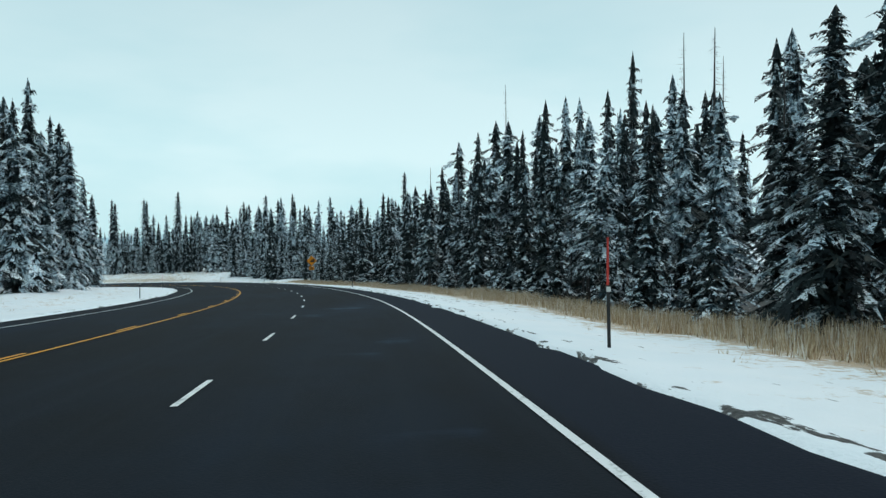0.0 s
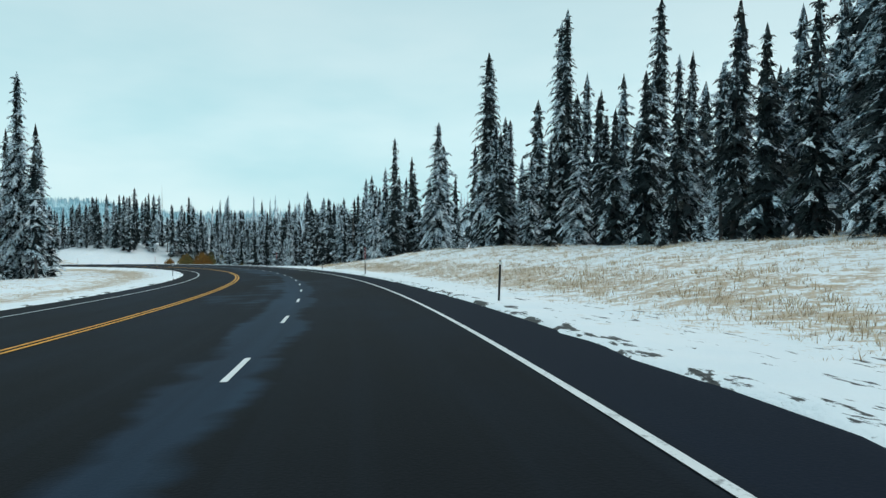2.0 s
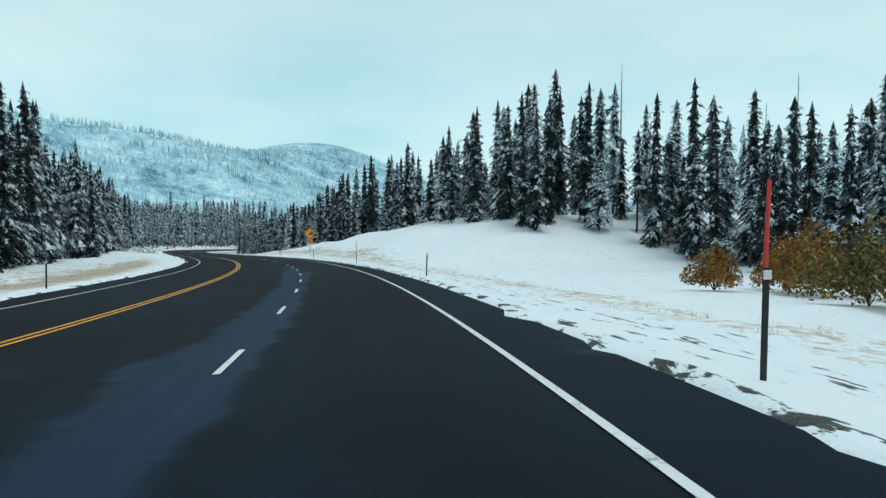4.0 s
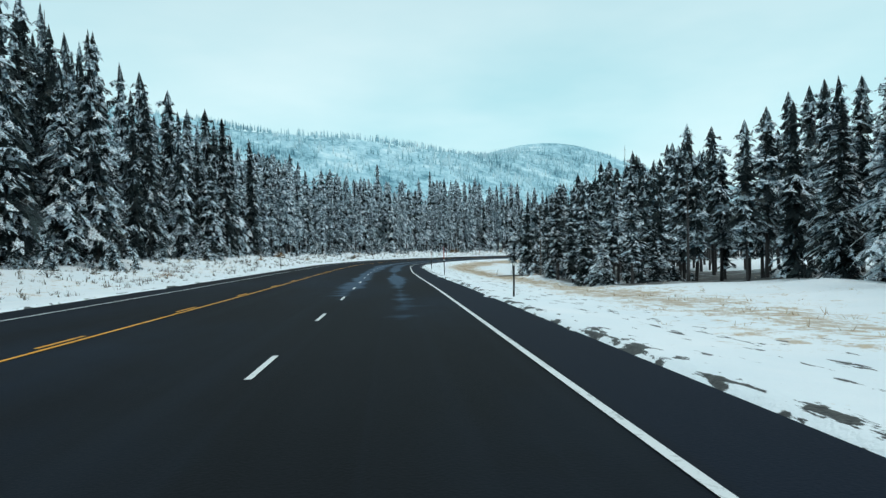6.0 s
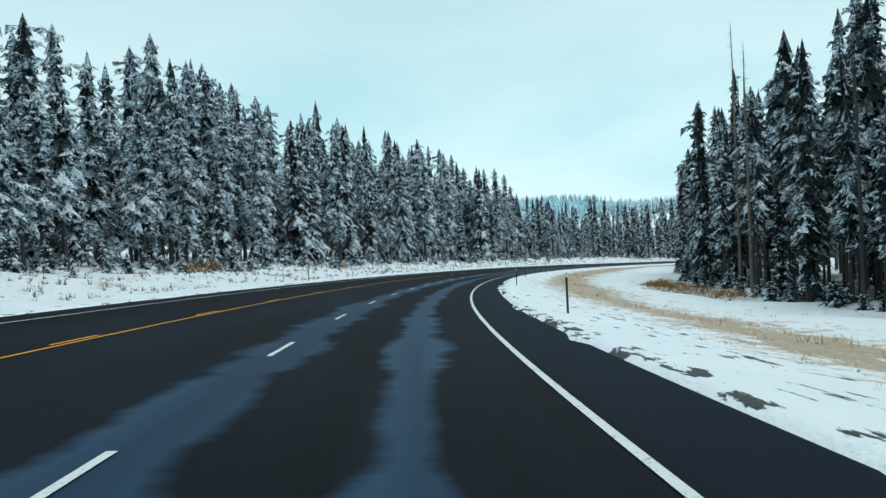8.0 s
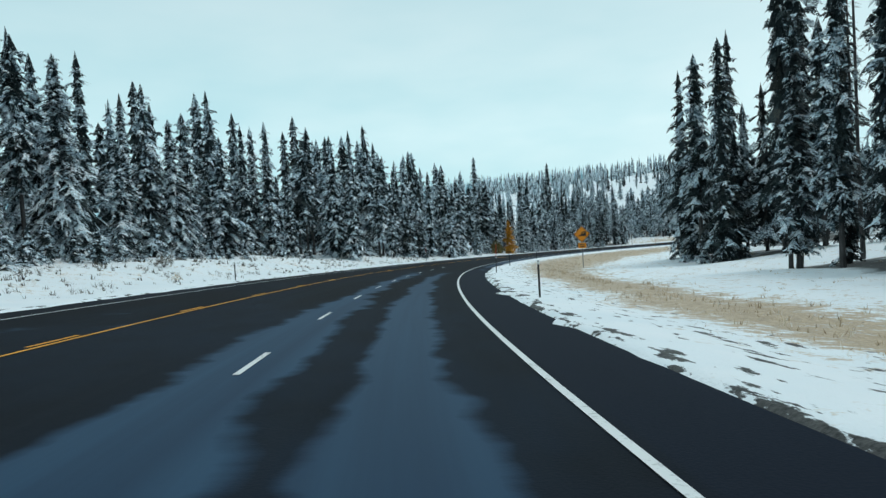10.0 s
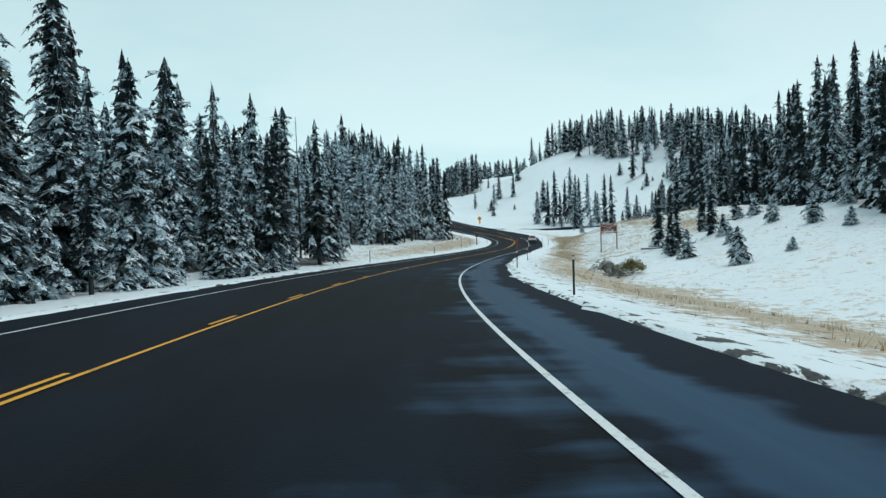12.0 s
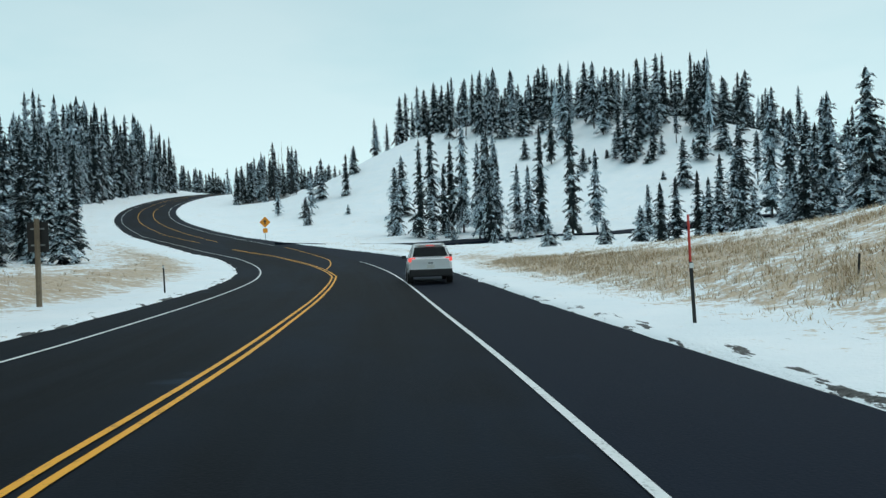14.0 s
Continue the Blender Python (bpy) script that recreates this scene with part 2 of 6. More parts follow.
def leaf_material(name, stops, ragged=False):
    k = Mat(name, stops[0][1], 0.7, 0, 0.2)
    k.colour(k.ramp(k.island(), stops))
    if ragged:
        feathered(k, 9.0, 0.45, 0.49)
    return k.m


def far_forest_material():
    """A snow-dusted forest seen from kilometres away, aerial haze painted into its colours."""
    k = Mat("haze_tinted_forest", (0.3, 0.4, 0.45), 0.9, 0, 0.1)
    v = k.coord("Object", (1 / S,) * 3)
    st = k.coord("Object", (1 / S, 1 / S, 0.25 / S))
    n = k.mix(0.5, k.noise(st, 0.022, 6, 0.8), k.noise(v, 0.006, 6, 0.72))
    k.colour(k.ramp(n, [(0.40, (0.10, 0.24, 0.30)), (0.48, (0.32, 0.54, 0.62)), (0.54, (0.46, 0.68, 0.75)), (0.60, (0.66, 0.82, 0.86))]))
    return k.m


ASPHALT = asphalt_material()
WHITE_PAINT = paint_material("white_road_paint", (0.72, 0.74, 0.74), 0.1)
YELLOW_PAINT = paint_material("yellow_road_paint", (0.80, 0.36, 0.01), 0.1)
GROUND = ground_material()
NEEDLES, FROSTED, SNOW, BARK, GRASS = needle_material(), frosted_material(), snow_material(), bark_material(), grass_material()
LARCH = leaf_material("autumn_larch_needles", [(0.0, (0.38, 0.15, 0.02)), (0.6, (0.68, 0.32, 0.035)), (1.0, (0.78, 0.45, 0.09))], True)
WILLOW = leaf_material("autumn_willow_leaves", [(0.0, (0.09, 0.05, 0.018)), (0.5, (0.24, 0.125, 0.03)), (0.85, (0.44, 0.20, 0.035)), (1.0, (0.16, 0.13, 0.04))])
OLIVE = leaf_material("olive_willow_leaves", [(0.0, (0.05, 0.05, 0.02)), (0.5, (0.13, 0.11, 0.035)), (0.9, (0.24, 0.18, 0.05)), (1.0, (0.4, 0.36, 0.2))])
SAGE = leaf_material("winter_shrub_twigs", [(0.0, (0.05, 0.04, 0.03)), (0.6, (0.13, 0.11, 0.07)), (1.0, (0.55, 0.56, 0.56))])
DISTANT_HAZE = far_forest_material()
SNAG_WOOD = simple("weathered_dead_wood", (0.16, 0.14, 0.125), 0.85, 0, 0.4, 2.0)
POST_STEEL = simple("dark_post_steel", (0.035, 0.036, 0.036), 0.55, 0.6)
GALVANISED = simple("galvanised_steel", (0.30, 0.31, 0.31), 0.45, 0.8)
RED_POLE = simple("red_snow_pole", (0.62, 0.05, 0.035), 0.5, 0, 0.2, 3.0)
REFLECTOR = simple("white_reflector", (0.75, 0.75, 0.72), 0.3)
AMBER = simple("amber_sign_face", (0.86, 0.29, 0.008), 0.45, 0, 0.08)
BLACK = simple("black_sign_ink", (0.015, 0.014, 0.014), 0.5)
BROWN = simple("brown_sign_face", (0.17, 0.035, 0.022), 0.45, 0, 0.1)
SIGN_WHITE = simple("white_sign_ink", (0.82, 0.82, 0.80), 0.45, 0, 0.04)
WOOD_POST = simple("treated_wood_post", (0.20, 0.15, 0.10), 0.8, 0, 0.35, 3.0)
CAR_WHITE = simple("white_car_paint", (0.88, 0.90, 0.91), 0.22, 0.0, 0.03)
CAR_GLASS = simple("tinted_car_glass", (0.012, 0.013, 0.015), 0.08, 0, 0.02)
CAR_TRIM = simple("black_car_trim", (0.022, 0.022, 0.024), 0.6)
RUBBER = simple("tyre_rubber", (0.02, 0.02, 0.02), 0.85)
RIM = simple("alloy_rim", (0.45, 0.46, 0.47), 0.35, 0.9)
TAIL_RED = simple("red_tail_lens", (0.42, 0.02, 0.02), 0.2)
TAIL_RED.node_tree.nodes["Principled BSDF"].inputs["Emission Color"].default_value = (1.0, 0.16, 0.14, 1)
TAIL_RED.node_tree.nodes["Principled BSDF"].inputs["Emission Strength"].default_value = 0.8

# ---------------------------------------------------------------- mesh helpers


def mesh_of(name, verts, faces, mats, slots=None, uv=None, smooth=False):
    """A mesh from life-size vertices; slots: the material slot of each face; uv: a pair for each vertex."""
    me = bpy.data.meshes.new(name)
    me.from_pydata((np.asarray(verts, float) * S).tolist(), [], faces if isinstance(faces, list) else faces.tolist())
    for m in mats if isinstance(mats, (list, tuple)) else [mats]:
        me.materials.append(m)
    if slots is not None:
        me.polygons.foreach_set("material_index", np.asarray(slots, np.int32))
    if uv is not None:
        layer = me.uv_layers.new(name="UVMap")
        loops = np.empty(len(me.loops), np.int32)
        me.loops.foreach_get("vertex_index", loops)
        layer.data.foreach_set("uv", np.asarray(uv, np.float32)[loops].ravel())
    if smooth:
        me.polygons.foreach_set("use_smooth", np.ones(len(me.polygons), bool))
    me.update()
    return me


def mesh_fast(name, verts, tris, mats, slots):
    """A mesh of triangles from arrays."""
    me = bpy.data.meshes.new(name)
    me.vertices.add(len(verts))
    me.vertices.foreach_set("co", (np.asarray(verts, np.float32) * S).ravel())
    me.loops.add(3 * len(tris))
    me.loops.foreach_set("vertex_index", np.asarray(tris, np.int32).ravel())
    me.polygons.add(len(tris))
    me.polygons.foreach_set("loop_start", np.arange(0, 3 * len(tris), 3, dtype=np.int32))
    for m in mats:
        me.materials.append(m)
    me.polygons.foreach_set("material_index", np.asarray(slots, np.int32))
    me.update(calc_edges=True)
    return me


def part(name, bm, material, parent, label=""):
    """Links a bmesh (life-size) as one mesh object under a thing or a part."""
    me = bpy.data.meshes.new(name)
    bmesh.ops.scale(bm, vec=(S, S, S), verts=bm.verts)
    bm.to_mesh(me)
    bm.free()
    me.materials.append(material)
    return part_mesh(name, me, parent, label)


def part_mesh(name, me, parent, label=""):
    ob = new(name, me)
    ob.parent = parent
    return tagged(ob, label) if label else ob


def thing(name, x, y, z, turn=0.0, scale=1.0, label="", category="", group="", kind="", lean=(0, 0)):
    ob = new(name)
    ob.empty_display_size = 0.2
    ob.matrix_basis = pose(S * x, S * y, S * z, lean[0], lean[1], turn) @ Matrix.Diagonal((*(scale if isinstance(scale, tuple) else (scale,) * 3), 1))
    return tagged(ob, label, category, group, kind)


def box(cx, cy, cz, sx, sy, sz, bevel=0.0):
    bm = bmesh.new()
    bmesh.ops.create_cube(bm, size=1, matrix=Matrix.Translation((cx, cy, cz)) @ Matrix.Diagonal((sx, sy, sz, 1)))
    if bevel:
        bmesh.ops.bevel(bm, geom=bm.edges[:], offset=bevel, segments=2, affect="EDGES", profile=0.7)
    return bm


def tube(a, b, r0, r1, n=8):
    bm = bmesh.new()
    a, b = Vector(a), Vector(b)
    m = Matrix.Translation((a + b) / 2) @ (b - a).to_track_quat("Z", "Y").to_matrix().to_4x4()
    bmesh.ops.create_cone(bm, cap_ends=True, segments=n, radius1=r0, radius2=r1, depth=(b - a).length, matrix=m)
    return bm


def plate(points, y0, y1):
    """A flat plate: a polygon in x and z, thick from y0 to y1."""
    bm = bmesh.new()
    front = [bm.verts.new((x, y0, z)) for x, z in points]
    back = [bm.verts.new((x, y1, z)) for x, z in points]
    n = len(points)
    bm.faces.new(front)
    bm.faces.new(back[::-1])
    for i in range(n):
        bm.faces.new((front[i], back[i], back[(i + 1) % n], front[(i + 1) % n]))
    bmesh.ops.recalc_face_normals(bm, faces=bm.faces)
    return bm


# ---------------------------------------------------------------- the road's line
# The right-hand white edge line, every 40 m: x, y, z and the banking in degrees (right side down).
UPPER_ROAD = [
    (6.1, -39.6, 0.78, -0.5), (1.8, 0.1, -1.34, -0.5), (-4.7, 39.5, -3.46, -0.5), (-16.2, 77.7, -5.56, -0.5),
    (-32.7, 114.0, -7.63, -0.8), (-54.3, 147.6, -9.68, -1.3), (-80.1, 178.1, -11.72, -1.8), (-109.6, 205.0, -13.76, -1.9),
    (-142.4, 227.8, -15.78, -2.0), (-177.9, 245.9, -17.78, -1.8), (-215.8, 258.6, -19.79, -1.3), (-254.9, 266.8, -21.79, -0.8),
    (-294.6, 270.3, -23.77, -0.4), (-334.6, 270.1, -25.74, 0.1), (-374.5, 268.2, -27.71, 0.5), (-414.4, 266.8, -29.67, 1.0),
    (-454.3, 265.4, -31.60, 1.5), (-494.3, 265.8, -33.53, 2.1), (-533.7, 272.1, -35.45, 2.4), (-571.8, 284.0, -37.38, 2.4),
]
LOWER_ROAD = [
    (-607.7, 301.4, -39.35, 2.4), (-641.1, 323.2, -41.34, 2.4), (-671.4, 349.3, -43.35, 2.4), (-698.0, 379.0, -45.39, 2.1),
    (-720.6, 411.9, -47.42, 1.5), (-737.9, 447.9, -49.36, 1.2), (-749.1, 486.2, -51.19, 1.0), (-755.1, 525.7, -52.89, 0.9),
    (-755.4, 565.6, -54.38, 1.0), (-752.4, 605.5, -55.51, 1.0), (-750.0, 645.4, -56.31, 0.6), (-751.6, 685.3, -55.75, -0.7),
    (-763.1, 723.4, -53.8, -0.6), (-778.2, 760.3, -50.8, -0.1), (-792.2, 797.6, -47.1, 0.2), (-803.1, 835.8, -42.8, 0.5),
    (-810.8, 874.8, -38.4, 0.8), (-815.7, 914.3, -34.0, 1.1), (-818.4, 954.0, -29.7, 1.4), (-818.8, 993.8, -25.7, 1.6),
    (-816.8, 1033.5, -21.9, 1.9),
]

KNOTS = np.array(UPPER_ROAD + LOWER_ROAD)
STEP = 1.5
START = -40.0
END = START + 40.0 * (len(KNOTS) - 1)
STATION = np.arange(START, END, STEP)


def through_knots(values, u):
    """A smooth curve through evenly spaced values."""
    v = np.concatenate([[2 * values[0] - values[1]], values, [2 * values[-1] - values[-2]]])
    i = np.clip(u.astype(int), 0, len(values) - 2)
    w = u - i
    a, b, c, d = v[i], v[i + 1], v[i + 2], v[i + 3]
    return 0.5 * (2 * b + (c - a) * w + (2 * a - 5 * b + 4 * c - d) * w**2 + (3 * b - a - 3 * c + d) * w**3)


U = (STATION - START) / 40.0
LINE = np.stack([through_knots(KNOTS[:, i], U) for i in range(3)], 1)
BANK = np.radians(through_knots(KNOTS[:, 3], U))
AHEAD = np.gradient(LINE[:, :2], axis=0)
AHEAD /= np.linalg.norm(AHEAD, axis=1, keepdims=True)
RIGHT = np.stack([AHEAD[:, 1], -AHEAD[:, 0]], 1)
HEADING = np.degrees(np.arctan2(-AHEAD[:, 0], AHEAD[:, 1]))

CENTRE_S = [-40, 60, 105, 151, 196, 240, 285, 328, 373, 587, 629, 671, 710, 909, 946, 982, 1051, 1098, 1128, 1151, 1168, 1184, 1209, 1228, 1300, 1560]
CENTRE_W = [8.0, 7.9, 7.85, 7.65, 7.4, 6.95, 6.65, 6.65, 7.05, 7.3, 7.65, 8.0, 7.7, 7.55, 6.65, 5.9, 4.55, 3.75, 3.6, 3.9, 3.35, 3.0, 4.2, 4.5, 3.9, 3.9]
LANE_S = [9, 54, 99, 144, 193, 236, 279, 328, 371, 586, 624, 668, 711, 904]
LANE_W = [3.76, 3.68, 3.68, 3.5, 3.48, 3.32, 3.25, 3.3, 3.36, 3.49, 3.57, 3.74, 3.67, 3.5]
SHOULDER_S = [-40, 4, 51, 97, 143, 189, 233, 278, 323, 366, 580, 622, 662, 703, 902, 941, 979, 1015, 1051, 1085, 1118, 1152, 1185, 1205, 1225, 1260, 1560]
SHOULDER_W = [1.7, 1.69, 1.55, 1.42, 1.48, 1.43, 1.36, 1.32, 1.25, 1.32, 1.36, 1.48, 1.56, 1.35, 1.5, 1.93, 2.5, 2.45, 2.6, 2.3, 2.3, 2.75, 3.2, 4.5, 4.0, 2.0, 1.6]
LEFT_S, LEFT_W = [-40, 90, 163, 222, 291, 352, 400, 595, 678, 901, 952, 1001, 1058, 1104, 1160, 1184, 1209], [4.4, 4.4, 4.5, 3.7, 3.0, 3.0, 3.6, 3.7, 4.2, 4.2, 3.7, 3.5, 3.6, 3.6, 3.7, 4.2, 3.6]
BAY_S, BAY_W = [-40, 1215, 1270, 1560], [0, 0, 3.6, 3.6]


def centre_w(s):
    return np.interp(s, CENTRE_S, CENTRE_W)


def bay_w(s):
    return np.interp(s, BAY_S, BAY_W)


def left_line(s):
    return -(centre_w(s) + bay_w(s) + np.interp(s, LEFT_S, LEFT_W))


def right_edge(s):
    return np.interp(s, SHOULDER_S, SHOULDER_W)


def left_edge(s):
    return left_line(s) - 1.55


def at(s, lat, up=0.0):
    """The place at station s, lat metres to the right of the edge line, up above the road's plane."""
    s, lat, up = np.broadcast_arrays(np.asarray(s, float), np.asarray(lat, float), np.asarray(up, float))
    p = [np.interp(s, STATION, LINE[:, i]) for i in range(3)]
    r = [np.interp(s, STATION, RIGHT[:, i]) for i in range(2)]
    b = np.interp(s, STATION, BANK)
    return np.stack([p[0] + r[0] * lat, p[1] + r[1] * lat, p[2] - np.tan(b) * lat + up], -1)


def heading(s):
    return float(np.interp(s, STATION, HEADING))


def strip(s_values, lats, ups):
    """Vertices, quads and uv of a ribbon along the road. lats, ups: arrays of stations by columns."""
    n, m = lats.shape
    v = at(s_values[:, None], lats, ups).reshape(-1, 3)
    i = np.arange((n - 1) * m).reshape(n - 1, m)[:, :-1].ravel()
    f = np.stack([i, i + 1, i + m + 1, i + m], 1)
    uv = np.stack([np.broadcast_to(s_values[:, None], lats.shape), lats], -1).reshape(-1, 2)
    return v, f, uv


# ---------------------------------------------------------------- the lie of the land
# Height over the road's edge at 3, 8, 16, 30 and 60 m from it, and the slope beyond.
LAND_RIGHT = np.array([
    (-40, -.2, -.5, -.3, .0, 1, .04), (150, -.2, -.3, .3, .8, 2, .05), (195, .0, .7, 2.0, 2.6, 3, .04), (270, .0, .7, 2.0, 2.4, 2.5, .0), (287, -.1, -.2, .1, .4, .6, .0),
    (330, -.3, -.9, -1.1, -1.2, -.5, .02), (425, -.3, -.6, -1.0, -1.3, .5, .05), (447, -.1, 1.1, 3.4, 5.2, 6, .03), (475, .0, 1.3, 3.6, 5.8, 6.5, .03), (565, -.3, -.6, -.6, -.4, 0, .02),
    (610, -.3, -.9, -1.3, -1.1, -.5, .02), (690, -.3, -1.0, -1.7, -1.9, -1, .02), (775, -.3, -.9, -1.8, -2.2, -1.2, .02), (830, -.3, -.8, -1.2, -1.2, -.3, .03), (870, -.3, -.5, -.4, .2, 1, .03), (945, -.3, -1.2, -.9, .2, 1, .03), (1060, -.3, -1.0, -1.0, 1.2, 4.5, .05), (1080, -.3, -1.0, -.3, 3.6, 7, .05), (1095, -.3, -1.3, .3, 4.8, 7.5, .05), (1110, -.4, -1.9, .2, 4.6, 7, .05), (1115, -.4, -1.6, .6, 5.0, 7, .05),
    (1124, -.1, .5, 2.8, 5.2, 6.5, .05), (1134, .1, 2.1, 4.5, 6.2, 7, .05), (1153, .1, 2.2, 4.8, 6.0, 6.5, .03), (1168, .0, 1.4, 3.1, 3.8, 4, .03), (1187, -.1, .3, .5, .7, 1.5, .03), (1240, -.2, -.4, -.6, -.5, .5, .03)])
LAND_LEFT = np.array([
    (-40, -.1, .3, .8, 1.2, 1.5, .02), (110, -.1, .3, .6, .6, .5, .0), (170, -.3, -.5, -.8, -1.2, -3, -.05), (420, -.3, -.5, -.8, -1.2, -3, -.04),
    (500, -.1, -.1, .0, .0, 0, 0), (580, .0, .6, 1.4, 2.2, 4, .06), (620, .2, 1.1, 1.9, 2.8, 5, .08), (700, .2, 1.1, 2.0, 3.2, 6, .12), (860, .2, 1.1, 2.1, 3.0, 5, .08),
    (915, .2, 1.4, 2.5, 3.0, 4, .05), (950, .1, 1.1, 1.8, 2.2, 3, .02), (1040, -.1, .1, .3, .2, 0, .0), (1100, .0, .7, 1.2, 1.1, .8, -.01), (1130, .1, 1.2, 1.8, 2.0, 2, .0), (1165, .1, 1.5, 2.1, 2.2, 2, .0), (1187, .0, .6, .8, .6, .5, .0),
    (1300, .0, .2, .8, 2.0, 4, .04), (1380, .1, .8, 2.2, 4.4, 7, .03), (1560, .1, .8, 2.2, 4.6, 8, .03)])
DIST = np.array([0, 3, 8, 16, 30, 60.0])


def profile(table, s, d):
    cols = [np.zeros_like(s)] + [np.interp(s, table[:, 0], table[:, i]) for i in range(1, 6)]
    k = np.clip(np.searchsorted(DIST, d, side="right") - 1, 0, 4)
    c = np.stack(cols, -1)
    a, b = np.take_along_axis(c, k[..., None], -1)[..., 0], np.take_along_axis(c, k[..., None] + 1, -1)[..., 0]
    w = np.clip((d - DIST[k]) / (DIST[k + 1] - DIST[k]), 0, 1)
    w = w * w * (3 - 2 * w) * 0.5 + w * 0.5
    return a + (b - a) * w + np.maximum(d - 60, 0).clip(0, 500) * np.interp(s, table[:, 0], table[:, 6])


def roughness_of(x, y):
    """Small unevenness of the ground."""
    return (np.sin(x * 0.21 + 1.3 * np.sin(y * 0.13)) * np.sin(y * 0.17 + 0.7) * 0.5 + 0.3 * np.sin(x * 0.53 + y * 0.41) * np.sin(y * 0.47 - x * 0.33)
            + 0.14 * np.sin(x * 1.31 + 2 * np.sin(y * 0.7)) * np.sin(y * 1.17))


HILLS = [  # x, y, height, radius along x, along y, turn
    (-712, 876, 21.5, 56, 54, 0), (-648, 850, 17, 50, 55, 0), (-665, 795, 13.5, 50, 48, 0), (-754, 822, 8, 26, 40, 0), (-640, 990, 8, 110, 90, 0), (-900, 1150, 13, 150, 120, 0)]
RIDGES = [  # far mountains
    (-2700, 50, 265, 500, 700, 20), (-2300, -700, 240, 500, 480, 0), (-3600, 900, 330, 700, 600, 0), (-2500, 1500, 90, 700, 420, -30), (-4300, -300, 300, 800, 900, 0),
    (-1500, 1800, 40, 420, 420, 0), (-500, 2600, 90, 900, 500, 0), (900, 2300, 90, 900, 700, 0), (1800, 300, 100, 600, 1200, 0), (300, -1700, 100, 1200, 600, 0)]


def bumps(x, y, table):
    h = np.zeros_like(x)
    for hx, hy, top, rx, ry, turn in table:
        c, s = math.cos(radians(turn)), math.sin(radians(turn))
        u, v = (x - hx) * c + (y - hy) * s, -(x - hx) * s + (y - hy) * c
        h += top * np.exp(-((u / rx) ** 2 + (v / ry) ** 2))
    return h


SPARSE = np.arange(0, len(STATION), 3)


def locate(x, y):
    """Station, side distance from the edge line, and a smooth station for places far off."""
    s, lat, sb = np.empty_like(x), np.empty_like(x), np.empty_like(x)
    q = LINE[SPARSE]
    for i in range(0, len(x), 4000):
        xs, ys = x[i:i + 4000], y[i:i + 4000]
        d2 = (xs[:, None] - q[None, :, 0]) ** 2 + (ys[:, None] - q[None, :, 1]) ** 2
        k = SPARSE[np.argmin(d2, 1)]
        along = (xs - LINE[k, 0]) * AHEAD[k, 0] + (ys - LINE[k, 1]) * AHEAD[k, 1]
        lat[i:i + 4000] = (xs - LINE[k, 0]) * RIGHT[k, 0] + (ys - LINE[k, 1]) * RIGHT[k, 1]
        s[i:i + 4000] = STATION[k] + along.clip(-6, 6)
        w = (d2.min(1)[:, None] / d2) ** 3
        sb[i:i + 4000] = (w * STATION[SPARSE]).sum(1) / w.sum(1)
    return s, lat, sb


def land(s, lat, sb, x, y):
    """Ground height at places given by station and side distance."""
    side = lat > (left_edge(s) + right_edge(s)) / 2
    d = np.where(side, lat - right_edge(s), left_edge(s) - lat)
    t = ((d - 40) / 60).clip(0, 1)
    t = t * t * (3 - 2 * t)
    ss = s + (sb - s) * t
    edge = np.where(side, right_edge(ss), left_edge(ss))
    z = np.interp(ss, STATION, LINE[:, 2]) - np.tan(np.interp(ss, STATION, BANK)) * edge
    dd = np.maximum(d, 0)
    h = np.where(side, profile(LAND_RIGHT, ss, dd), profile(LAND_LEFT, ss, dd))
    fade = ((dd - 1.5) / 8).clip(0, 1)
    h = h + roughness_of(x, y) * 0.55 * fade + bumps(x, y, HILLS) * ((dd - 14) / 55).clip(0, 1) + bumps(x, y, RIDGES) * ((dd - 150) / 500).clip(0, 1)
    return z + h, d


def ground_at(x, y):
    x, y = np.atleast_1d(np.asarray(x, float)), np.atleast_1d(np.asarray(y, float))
    s, lat, sb = locate(x, y)
    z, d = land(s, lat, sb, x, y)
    return z


def ground_one(x, y):
    return float(ground_at(x, y)[0])


rng = np.random.default_rng(7)

# ---------------------------------------------------------------- ground: one sheet


